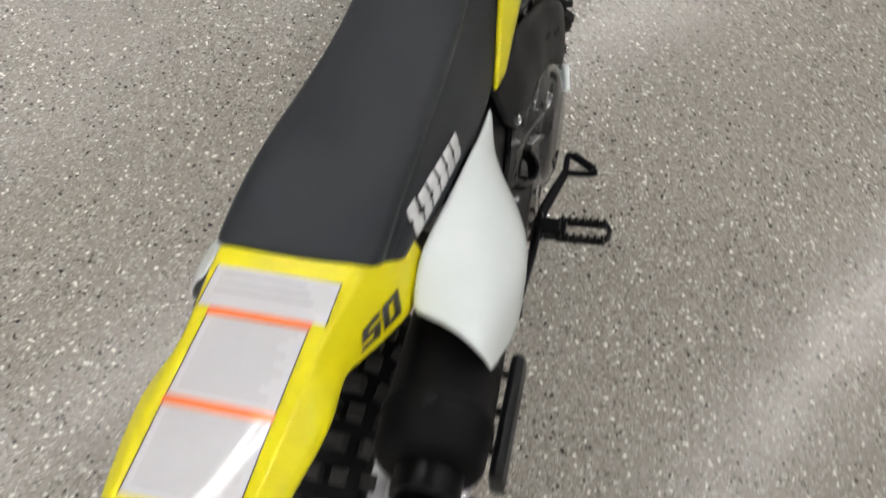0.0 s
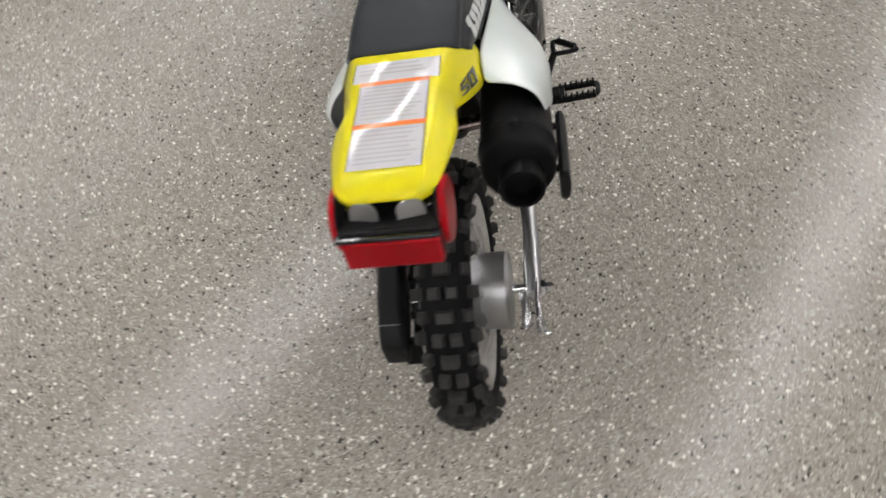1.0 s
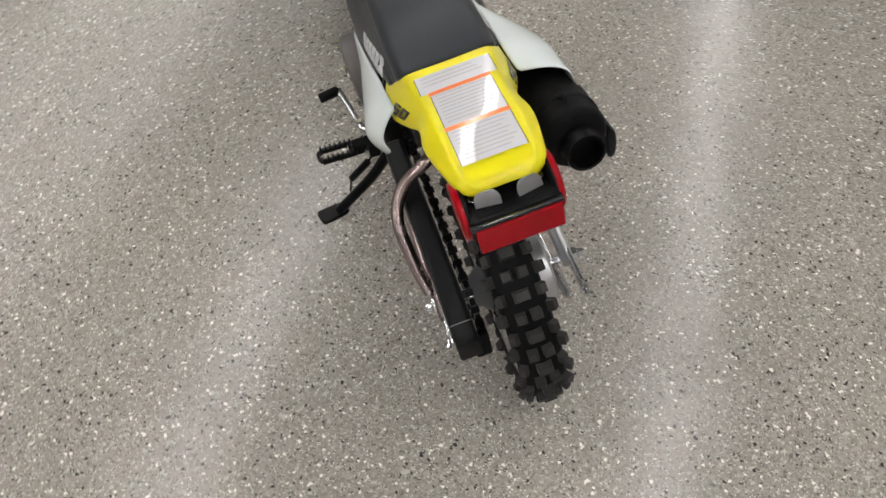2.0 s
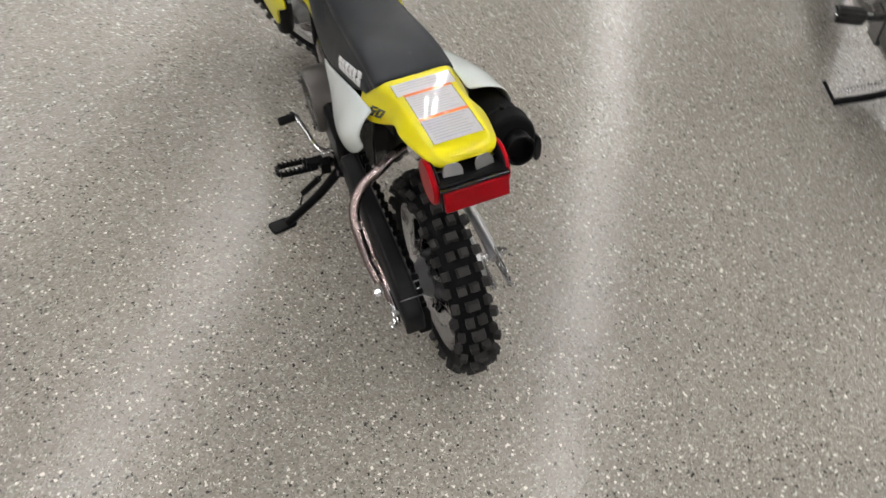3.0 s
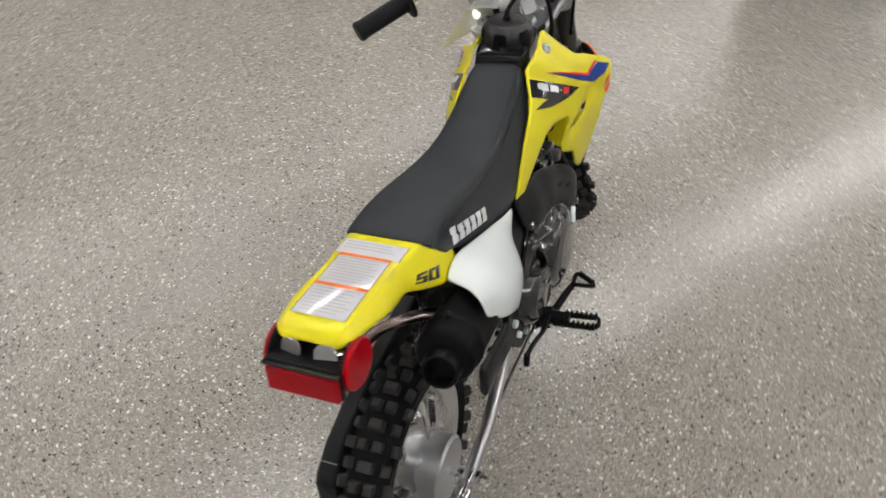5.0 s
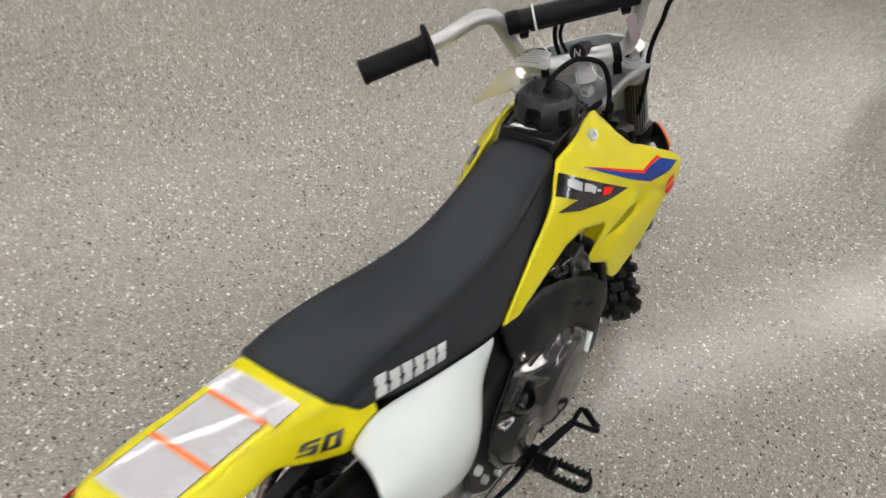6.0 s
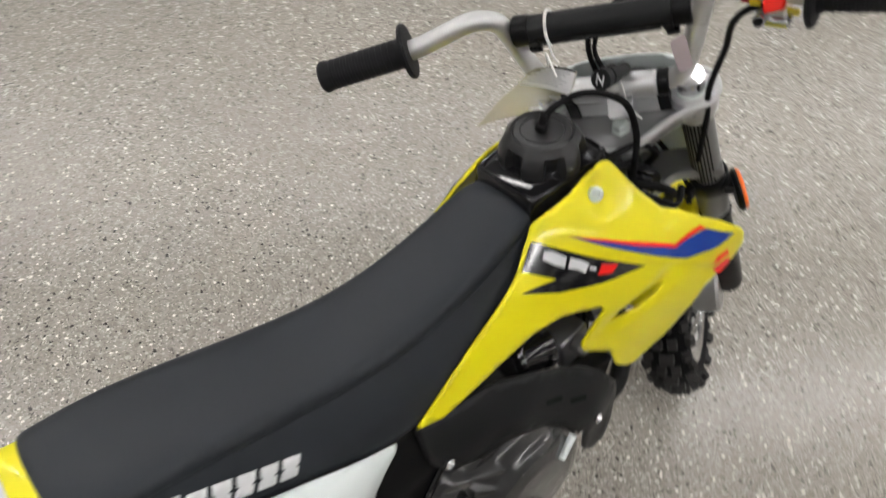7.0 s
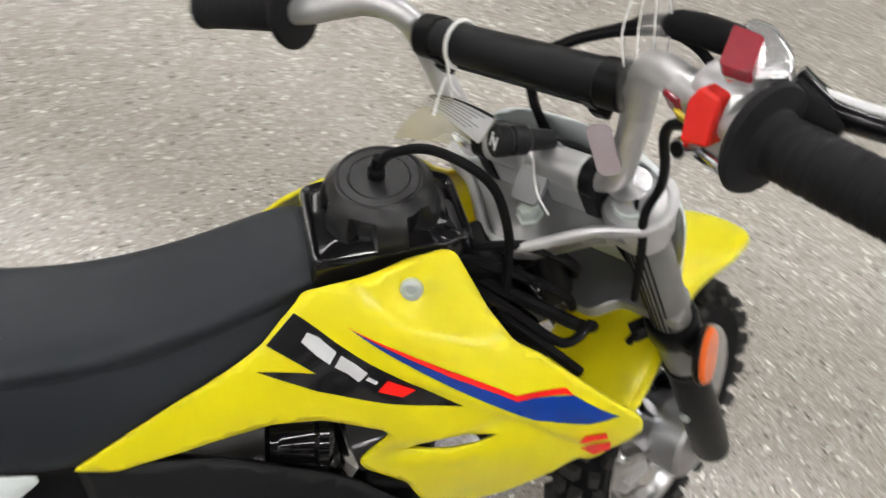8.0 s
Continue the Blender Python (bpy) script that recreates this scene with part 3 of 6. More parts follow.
rows = [[(-p.x, p.y, p.z) for p in spline([(x, y, z) for x, z in pr], [1] * 4, 3)[0]] for y, pr in left_cover]
part("side_cover", Shape().grid(rows), WHITE, bike, "flat white side cover", sub=1, thick=0.0035, angle=80)

# tank shrouds
shroud_x = softened(fitted([(0.050, 0.480, 0.592), (0.048, 0.583, 0.619), (0.070, 0.558, 0.600), (0.0845, 0.300, 0.466), (0.078, 0.441, 0.549), (0.121, 0.587, 0.521), (0.083, 0.483, 0.548),
                   (0.074, 0.506, 0.584), (0.148, 0.702, 0.519), (0.147, 0.734, 0.491), (0.117, 0.581, 0.363), (0.103, 0.514, 0.435), (0.121, 0.565, 0.386), (0.092, 0.420, 0.490), (0.140, 0.660, 0.470), (0.060, 0.450, 0.573), (0.069, 0.400, 0.540), (0.0785, 0.345, 0.500), (0.098, 0.640, 0.560)]), 0.03)
SHROUD = [(0.299, 0.467), (0.345, 0.497), (0.400, 0.531), (0.4493, 0.5643), (0.462, 0.577), (0.476, 0.590), (0.4805, 0.5965), (0.5054, 0.605), (0.546, 0.6160), (0.5825, 0.621), (0.592, 0.6185), (0.5975, 0.609), (0.6115, 0.585), (0.631, 0.561), (0.650, 0.5535), (0.671, 0.5415),
          (0.692, 0.531), (0.722, 0.509), (0.7315, 0.497), (0.735, 0.480), (0.7245, 0.469), (0.6864, 0.4408), (0.6368, 0.3795), (0.599, 0.3514), (0.5825, 0.357), (0.5645, 0.374), (0.5505, 0.4077), (0.517, 0.4255), (0.512, 0.4375), (0.5345, 0.482), (0.532, 0.4895), (0.485, 0.5015), (0.448, 0.4995), (0.383, 0.4775), (0.330, 0.463)]


def scoop(y, z):
    """The bolt's dish, the crease under the stripe and the sunken field round the slot."""
    low = 0.5515 - 0.52 * (y - 0.54) - z
    ends = min(1.0, max(0.0, (y - 0.515) / 0.05)) * min(1.0, max(0.0, (0.715 - y) / 0.04))
    fold = -0.0042 * ends * min(1.0, max(0.0, low / 0.007)) * min(1.0, max(0.0, (0.060 - low) / 0.045))
    slot = abs((z - 0.468) - (y - 0.580) * 0.42)
    lip = -0.0050 * max(0.0, 1 - (slot / 0.017) ** 2) * min(1.0, max(0.0, (y - 0.53) / 0.02)) * min(1.0, max(0.0, (0.665 - y) / 0.05))
    b = math.hypot(y - 0.562, (z - 0.600) * 1.2)
    return fold + lip - 0.0065 * max(0.0, 1 - (b / 0.021) ** 2)


SLOT = [(0.5457, 0.4545), (0.5585, 0.4670), (0.5737, 0.4797), (0.5950, 0.4815), (0.6220, 0.4790), (0.604, 0.4690), (0.585, 0.4620), (0.565, 0.4560)]


def shroud_at(side, u, v, lift=0.0):
    """A point on the shroud's face; the left one hugs the seat along its tail."""
    tuck = 0.016 * min(1.0, max(0.0, (0.475 - u) / 0.06)) if side < 0 else 0.0
    return (side * (shroud_x(u, v) + scoop(u, v) + lift - tuck), u, v)


for side in (1, -1):
    sh = part("shroud", patch(rounded(SHROUD, 0.004, 2), lambda u, v: shroud_at(side, u, v), 0.006, SLOT), YELLOW, bike, "yellow tank shroud with black blue and red decals", thick=0.0035, angle=50)

    def stuck(name, outline, mat, label="", lift=0.0009, step=0.008):
        s = patch(outline, lambda u, v: shroud_at(side, u, v, lift), step)
        return part(name, s, mat, sh, label)
    stuck("decal", [(0.474, 0.5845), (0.4819, 0.5805), (0.590, 0.5165), (0.536, 0.522), (0.484, 0.5312), (0.4422, 0.5470), (0.4845, 0.5455), (0.452, 0.5642)], DECAL_BLACK, "black wedge decal")
    stuck("decal", [(0.510, 0.5800), (0.545, 0.5640), (0.579, 0.5460), (0.630, 0.5215), (0.6716, 0.5285), (0.7085, 0.510), (0.6859, 0.5025), (0.6445, 0.5018), (0.6067, 0.5215), (0.5795, 0.5375)], DECAL_BLUE, "blue swoosh decal")
    stuck("decal", [(0.5085, 0.5815), (0.545, 0.5662), (0.5804, 0.5492), (0.630, 0.5255), (0.666, 0.5340), (0.6716, 0.5288), (0.664, 0.5290), (0.630, 0.5210), (0.579, 0.5455), (0.545, 0.5636)], DECAL_RED, "thin red stripe decal", 0.0014)
    # a model mark as slanted blocks, and a maker's mark as a red block
    for c, q in ((DECAL_WHITE, [(0.4765, 0.5680), (0.4815, 0.5745), (0.4890, 0.5725), (0.5000, 0.5640), (0.4945, 0.5545), (0.4860, 0.5600)]), (DECAL_WHITE, [(0.4975, 0.5530), (0.5030, 0.5622), (0.5125, 0.5570), (0.5205, 0.5505), (0.5135, 0.5432), (0.5065, 0.5490)]),
                 (DECAL_WHITE, [(0.5185, 0.5450), (0.5205, 0.5475), (0.5275, 0.5435), (0.5255, 0.5410)]), (DECAL_RED, [(0.5265, 0.5351), (0.5340, 0.5444), (0.5543, 0.5350), (0.5445, 0.5296)])):
        stuck("print_block", q, c, lift=0.0024, step=0.004)
    for q in ([(0.679, 0.474), (0.685, 0.488), (0.7005, 0.4915), (0.7040, 0.482), (0.692, 0.480)], [(0.687, 0.463), (0.693, 0.474), (0.708, 0.476), (0.711, 0.462), (0.700, 0.452)]):
        stuck("print_block", q, DECAL_RED, lift=0.0018, step=0.005)
    bx = shroud_x(0.558, 0.600) - 0.004
    bolt = part("shroud_bolt", Shape().turned([(0, 0.0085), (0.0035, 0.0085), (0.005, 0.0075), (0.0055, 0.0045), (0.003, 0.0040), (0.003, 0.0)], frame_of((side * bx, 0.558, 0.600), (side * (bx + 0.01), 0.553, 0.6055)), 16), ZINC, sh, "bright bolt")

# tank with its cap and hose
TANK = rounded([(-0.041, 0.4905), (0.041, 0.4905), (0.0445, 0.520), (0.0435, 0.590), (0.034, 0.612), (-0.034, 0.612), (-0.0435, 0.590), (-0.0445, 0.520)], 0.007, 4)


def tank_z(y):
    return interp(y, [(0.48, 0.6125), (0.50, 0.6150), (0.54, 0.6185), (0.58, 0.6190), (0.62, 0.614)])[0]


rows = []
for dz, k in ((-0.080, 1.12), (-0.026, 1.045), (-0.0075, 1.0), (-0.0015, 0.985), (0.0, 0.965), (-0.0002, 0.925), (-0.0016, 0.885), (0.0050, 0.72), (0.0065, 0.5)):
    rows.append([(x * k, 0.551 + (y - 0.551) * k, tank_z(y) + dz) for x, y in TANK])
tank = part("fuel_tank", Shape().grid(rows, close_u=True, cap=True), BLACK_GLOSS, bike, "glossy black fuel tank top with a raised rim", angle=50)
cm = frame_of((-0.001, 0.548, 0.6165), (0.001, 0.543, 0.70), (1, 0, 0))
prof = [(-0.006, 0.0385), (0.006, 0.0395), (0.0155, 0.0395), (0.0205, 0.0385), (0.028, 0.0355), (0.0335, 0.0308), (0.0358, 0.0288), (0.0360, 0.0278), (0.0348, 0.0270), (0.0345, 0.0262), (0.0352, 0.0256), (0.0356, 0.0205), (0.0348, 0.0198), (0.0358, 0.0190), (0.0362, 0.0)]
seg = 96
rings = []
for a, r in prof:
    ring = []
    for k in range(seg):
        th = 2 * math.pi * k / seg + 0.35
        deep = 0.0105 * min(1.0, max(0.0, (0.0300 - a) / 0.014)) if r > 0.029 else 0.0
        dent = deep * min(1.0, max(0.0, (math.cos(6 * th) - 0.10) / 0.35))
        ring.append(cm @ Vector((a, (r * 1.13 - dent) * math.cos(th), (r * 1.13 - dent) * math.sin(th))))
    rings.append(ring)
cap = part("fuel_cap", Shape().grid(rings, close_u=True, cap=True), CAP_GREY, bike, "dark grey fuel cap with finger grips", angle=32)
part("vent_nipple", Shape().turned([(0, 0.0065), (0.006, 0.0065), (0.008, 0.0045), (0.018, 0.004)], frame_of((0, 0.543, 0.654), (0.006, 0.546, 0.70), (1, 0, 0)), 14), BLACK_SATIN, cap)
part("vent_hose", Shape().tube([(0.001, 0.544, 0.660), (0.006, 0.552, 0.677), (0.022, 0.578, 0.690), (0.044, 0.612, 0.676), (0.054, 0.628, 0.636), (0.054, 0.634, 0.59), (0.050, 0.64, 0.54)], 0.0036, 10, 8), RUBBER, bike, "black rubber breather hose")

# frame and underside
frame_s = Shape()
frame_s.tube([(0, 0.680, 0.565), (0, 0.61, 0.535), (0, 0.48, 0.50), (0, 0.33, 0.455), (0, 0.26, 0.42)], 0.021, 14)
for sx in (1, -1):
    frame_s.tube([(sx * 0.02, 0.30, 0.44), (sx * 0.05, 0.15, 0.50), (sx * 0.045, 0.0, 0.555), (sx * 0.035, -0.10, 0.578)], 0.010, 10)
    frame_s.tube([(sx * 0.02, 0.27, 0.42), (sx * 0.07, 0.27, 0.33), (sx * 0.075, 0.29, 0.22), (sx * 0.06, 0.34, 0.15)], 0.013, 10)
    frame_s.tube([(sx * 0.02, 0.63, 0.52), (sx * 0.035, 0.60, 0.40), (sx * 0.05, 0.57, 0.26), (sx * 0.05, 0.50, 0.15), (sx * 0.05, 0.36, 0.14)], 0.011, 10)
part("frame", frame_s, BLACK_SATIN, bike, "black painted tube frame")
part("head_tube", Shape().tube([(0, 0.672, 0.594), (0, 0.705, 0.495)], 0.022, 16, 1), BLACK_SATIN, bike)
part("inner_fender", Shape().grid([[(-0.045, y, z - 0.04), (-0.04, y, z), (0.04, y, z), (0.045, y, z - 0.04)] for y, z in ((0.0, 0.545), (0.03, 0.535), (0.06, 0.52), (0.14, 0.46), (0.18, 0.38), (0.20, 0.30))]), BLACK_MATTE, bike, "black inner mudguard", thick=0.003)

# engine
engine = part("crankcase", Shape().box((0.13, 0.24, 0.16), pose(0, 0.40, 0.265, 10)), GREY_ENGINE, bike, "grey engine case", bevel=0.015)
COVER_DISC = [(0.0, 0.1410), (0.025, 0.1405), (0.048, 0.1385), (0.065, 0.1330), (0.072, 0.1285), (0.078, 0.1215), (0.085, 0.1170), (0.092, 0.1115), (0.098, 0.103), (0.102, 0.090), (0.14, 0.02)]
COVER_REAR = [(0.0, 0.1270), (0.026, 0.1260), (0.046, 0.1200), (0.058, 0.109), (0.064, 0.094), (0.10, 0.02)]
COVER_NECK = [(0.0, 0.1090), (0.020, 0.1080), (0.034, 0.1020), (0.046, 0.090), (0.08, 0.03)]
COVER_EDGES = (((0.104, 0.320, 0.366), (0.1215, 0.392, 0.347)), ((0.110, 0.336, 0.338), (0.1310, 0.388, 0.326)))


def cover_x(y, z):
    """How far the right engine cover stands out: a disc, a rear bulge, a neck for the filler and two sharp edges, run together."""
    hs = [interp(math.hypot(y - cy, z - cz), rows)[0] for cy, cz, rows in ((0.424, 0.281, COVER_DISC), (0.325, 0.257, COVER_REAR), (0.3285, 0.331, COVER_NECK))]
    top = max(hs)
    x = top + 0.004 * math.log(sum(math.exp((h - top) / 0.004) for h in hs))
    for a, b in COVER_EDGES:
        dy, dz = b[1] - a[1], b[2] - a[2]
        k = min(1.0, max(0.0, ((y - a[1]) * dy + (z - a[2]) * dz) / (dy * dy + dz * dz)))
        d = math.hypot(y - a[1] - k * dy, z - a[2] - k * dz)
        e = a[0] + k * (b[0] - a[0]) + 0.002 - max(0.0, d - 0.0015) * 1.1
        x = max(x, e)
    deep = math.hypot((y - 0.3220) / 0.0205, (z - 0.3330) / 0.0185)
    return x - (0.040 if deep < 1.0 else 0.0)


reach = []
for k in range(144):
    c, s_ = math.cos(2 * math.pi * k / 144), math.sin(2 * math.pi * k / 144)
    far = 0.0
    for cy, cz, r in ((0.424, 0.281, 0.1015), (0.325, 0.257, 0.0635), (0.3285, 0.331, 0.045)):
        py, pz = 0.385 - cy, 0.282 - cz
        h = py * c + pz * s_
        q = h * h - (py * py + pz * pz - r * r)
        far = max(far, -h + math.sqrt(q)) if q > 0 else far
    reach.append(far)
reach = [sum(reach[(k + d) % 144] for d in range(-4, 5)) / 9 for k in range(144)]
rings = []
for j in range(47):
    w = max(0.004, 1 - (1 - min(j, 45) / 45) ** 1.25)
    ring = []
    for k in range(144):
        y, z = 0.385 + reach[k] * w * math.cos(2 * math.pi * k / 144), 0.282 + reach[k] * w * math.sin(2 * math.pi * k / 144)
        ring.append((0.05 if j == 46 else max(0.06, cover_x(y, z)), y, z))
    rings.append(ring)
part("clutch_cover", Shape().grid(rings, close_u=True, cap=True), GREY_ENGINE, engine, "glossy dark grey right engine cover", angle=50)
boss = frame_of((0.1052, 0.3195, 0.3320), (0.1162, 0.3165, 0.3490))
part("filler_boss", Shape().turned([(-0.030, 0.0265), (-0.004, 0.0245), (0.004, 0.0228), (0.0070, 0.0216), (0.0076, 0.0206), (0.0068, 0.0198), (0.0030, 0.0194), (-0.028, 0.0198)], boss, 36, close=True), GREY_ENGINE, engine, "round opening in the engine cover", angle=30)
# matte black colour in the bore stands for the shade deep in the opening
part("filler_bore", Shape().turned([(-0.0265, 0.0196), (0.0026, 0.0192), (0.0034, 0.0188), (-0.0255, 0.0180), (-0.0255, 0.0)], boss, 30), BLACK_MATTE, engine, "inside of the opening, coloured black for its shade")
part("filler_plug", Shape().turned([(-0.0255, 0.0170), (-0.022, 0.0168), (-0.021, 0.015), (-0.021, 0.0)], boss, 20).box((0.008, 0.028, 0.004), boss @ pose(-0.019, 0, 0, 35)), BLACK_MATTE, engine, "black plug deep in the opening")
for y0, z0, n in ((0.3170, 0.2900, 4), (0.4320, 0.2030, 3)):
    for k in range(n):
        part("cast_mark", Shape().box((0.0016, 0.0060, 0.0050), pose(0.125 if y0 < 0.4 else 0.119, y0 + 0.0085 * k, z0 - (0.0045 * k if y0 < 0.4 else 0), -28)), CLAMP_GREY, engine)
part("case_plug", Shape().turned([(0.086, 0.0105), (0.100, 0.0105), (0.101, 0.0085), (0.096, 0.0075), (0.096, 0.0)], pose(0, 0.292, 0.211), 20), STEEL, engine, "bright hollow plug")
part("case_bolt", Shape().turned([(0.098, 0.0065), (0.110, 0.0065), (0.111, 0.004), (0.108, 0.003), (0.108, 0)], pose(0.004, 0.397, 0.181), 10), STEEL, engine)
for a in range(9):
    th = a * 2 * math.pi / 9 + 0.3
    part("case_bolt", Shape().turned([(0.100, 0.0055), (0.107, 0.0055), (0.1075, 0.003), (0.105, 0.003), (0.105, 0)], pose(-0.006, 0.424 + 0.100 * math.cos(th), 0.281 + 0.100 * math.sin(th)), 10), STEEL, engine)
cyl = part("cylinder", Shape().turned([(-0.0, 0.034), (0.10, 0.034)], frame_of((0, 0.50, 0.373), (0, 0.60, 0.388)), 20), GREY_ENGINE, engine, "finned engine cylinder")
for k in range(7):
    y = 0.505 + 0.013 * k
    part("cooling_fin", Shape().plate(rounded([(-0.046, -0.046), (0.046, -0.046), (0.046, 0.046), (-0.046, 0.046)], 0.012), pose(0, y, 0.375 + (y - 0.505) * 0.15, 90 + 8), 0.0055), BLACK_SATIN, cyl)
part("cylinder_head", Shape().box((0.088, 0.055, 0.085), pose(0, 0.615, 0.392, 8)), ALLOY, engine, "alloy cylinder head", bevel=0.010)
part("spark_cap", Shape().tube([(0.045, 0.605, 0.415), (0.062, 0.590, 0.43), (0.06, 0.56, 0.455)], 0.009, 10, 4), RUBBER, engine)
part("carburettor", Shape().turned([(0.0, 0.020), (0.03, 0.022), (0.035, 0.027), (0.07, 0.027), (0.075, 0.02), (0.10, 0.018)], frame_of((0.012, 0.42, 0.43), (0.03, 0.54, 0.425)), 20), ALLOY, bike, "alloy carburettor")
part("intake_boot", Shape().tube([(0.02, 0.42, 0.43), (0.03, 0.36, 0.44), (0.02, 0.30, 0.45)], 0.024, 14, 4), RUBBER, bike)
magneto = part("magneto_cover", Shape().turned([(-0.05, 0.066), (-0.104, 0.066), (-0.111, 0.063), (-0.114, 0.057), (-0.1130, 0.052), (-0.1050, 0.050), (-0.1050, 0.0)], pose(0, 0.415, 0.279), 44), MAGNETO_GREY, engine, "grey cast left engine cover")
for k in range(6):
    part("cover_bolt", Shape().turned([(0.0, 0.0052), (-0.005, 0.0052), (-0.006, 0.0035), (-0.004, 0.003), (-0.004, 0.0)], pose(-0.1125, 0.415 + 0.0575 * math.cos(k * math.pi / 3 + 0.2), 0.279 + 0.0575 * math.sin(k * math.pi / 3 + 0.2)), 10), STEEL, magneto)
# outward face gets a darker colour than the cover to stand for its shade
part("magneto_face", Shape().turned([(-0.100, 0.050), (-0.1085, 0.049), (-0.1085, 0.020), (-0.1125, 0.018), (-0.1125, 0.0)], pose(0, 0.415, 0.279), 36), GREY_ENGINE, engine, "sunken face of the engine cover, coloured dark for its shade", angle=30)
part("sprocket_cover", Shape().box((0.05, 0.12, 0.11), pose(-0.072, 0.325, 0.25, 8)), BLACK_SATIN, engine, "black sprocket cover", bevel=0.012)
part("intake_drum", Shape().turned([(0.0, 0.020), (0.004, 0.026), (0.010, 0.0275), (0.014, 0.0255), (0.040, 0.0255), (0.044, 0.0285), (0.052, 0.0285), (0.056, 0.024), (0.057, 0.0)], frame_of((0.060, 0.440, 0.428), (0.066, 0.500, 0.424)), 28), BLACK_GLOSS, bike, "glossy black intake drum", angle=30)
part("carb_body", Shape().box((0.040, 0.045, 0.050), pose(0.060, 0.535, 0.395, 12)).turned([(0.0, 0.012), (0.016, 0.012), (0.018, 0.009), (0.018, 0.0)], pose(0.078, 0.535, 0.405), 14), CLAMP_GREY, bike, "grey carburettor body", bevel=0.006)
part("carb_hose", Shape().tube([(0.03, 0.50, 0.47), (0.055, 0.54, 0.45), (0.06, 0.57, 0.42), (0.05, 0.60, 0.37)], 0.004, 8, 6), RUBBER, bike)

part("case_top", Shape().plate(rounded([(0.296, 0.300), (0.322, 0.356), (0.356, 0.384), (0.400, 0.384), (0.450, 0.366), (0.410, 0.280), (0.310, 0.280)], 0.016, 4), Matrix(((0, 0, 1, 0.086), (1, 0, 0, 0), (0, 1, 0, 0), (0, 0, 0, 1))), 0.040), GREY_ENGINE, engine, "dark grey engine case", bevel=0.008)
PLATE = [(0.225, 0.478), (0.250, 0.490), (0.300, 0.474), (0.352, 0.435), (0.348, 0.386), (0.310, 0.346), (0.278, 0.308), (0.260, 0.262), (0.238, 0.262), (0.240, 0.350), (0.226, 0.420)]
part("frame_plate", patch(rounded(PLATE, 0.012), lambda u, v: (0.090 - 0.019 * min(1.0, max(0.0, (v - 0.395) / 0.055)), u, v), 0.010), BLACK_SATIN, bike, "black frame plate beside the engine", thick=0.005, angle=50)

GUSSET = [(0.205, 0.300), (0.262, 0.330), (0.275, 0.255), (0.320, 0.200), (0.345, 0.172), (0.330, 0.150), (0.270, 0.165), (0.222, 0.215)]
gusset = part("frame_gusset", Shape().plate(rounded(GUSSET, 0.012, 3), Matrix(((0, 0, 1, 0.086), (1, 0, 0, 0), (0, 1, 0, 0), (0, 0, 0, 1))), 0.012), BLACK_SATIN, bike, "black frame plate behind the footpeg", bevel=0.003)
for y, z, r in ((0.232, 0.262, 0.0075), (0.252, 0.218, 0.0065), (0.290, 0.190, 0.0060)):
    part("gusset_bolt", Shape().turned([(0, r), (0.006, r), (0.008, r * 0.7), (0.006, r * 0.5), (0.006, 0.0)], pose(0.092, y, z), 12), ZINC, gusset, "zinc plated bolt")

# exhaust: pipe, heat guard, silencer
part("exhaust_pipe", Shape().tube([(0.03, 0.63, 0.36), (0.06, 0.655, 0.33), (0.10, 0.60, 0.29), (0.100, 0.53, 0.32), (0.070, 0.42, 0.385), (0.058, 0.30, 0.43), (0.068, 0.20, 0.455), (0.096, 0.13, 0.470)], 0.0125, 12), BLACK_SATIN, bike, "black exhaust pipe")
guard_x = fitted([(0.088, 0.300, 0.430), (0.105, 0.360, 0.420), (0.112, 0.420, 0.405), (0.113, 0.472, 0.389), (0.120, 0.520, 0.365), (0.129, 0.528, 0.314), (0.119, 0.525, 0.249), (0.123, 0.558, 0.330), (0.117, 0.566, 0.290), (0.090, 0.40, 0.450), (0.096, 0.49, 0.428), (0.109, 0.400, 0.370), (0.108, 0.560, 0.400)])
GUARD = [(0.300, 0.466), (0.340, 0.466), (0.400, 0.456), (0.440, 0.442), (0.480, 0.422), (0.515, 0.402), (0.545, 0.376), (0.566, 0.344), (0.579, 0.300), (0.583, 0.245), (0.572, 0.212), (0.550, 0.212), (0.526, 0.236), (0.514, 0.280), (0.508, 0.306), (0.492, 0.322), (0.468, 0.346), (0.444, 0.366), (0.400, 0.378), (0.350, 0.384), (0.322, 0.392), (0.304, 0.414)]
guard = part("heat_guard", patch(rounded(GUARD, 0.008, 2), lambda u, v: (guard_x(u, v), u, v), 0.010), DARK_PLASTIC, bike, "black plastic exhaust guard with slots", thick=0.004, angle=50)
for y0, z0 in ((0.452, 0.400), (0.487, 0.377)):
    part("slot", patch([(y0, z0), (y0 + 0.024, z0 - 0.010), (y0 + 0.024, z0 - 0.017), (y0, z0 - 0.007)], lambda u, v: (guard_x(u, v) + 0.0006, u, v), 0.01), BLACK_MATTE, guard, "dark slot")
for y, z in ((0.528, 0.314), (0.323, 0.403)):
    part("guard_bolt", Shape().turned([(0, 0.0062), (0.004, 0.0062), (0.0055, 0.004), (0.003, 0.003), (0.003, 0)], frame_of((guard_x(y, z) - 0.001, y, z), (guard_x(y, z) + 0.02, y, z + 0.004)), 12), STEEL, guard, "bright bolt")
part("pipe_bracket", Shape().box((0.030, 0.075, 0.130), pose(0.082, 0.535, 0.300, -20)), BLACK_MATTE, bike, "black bracket behind the exhaust guard", bevel=0.006)
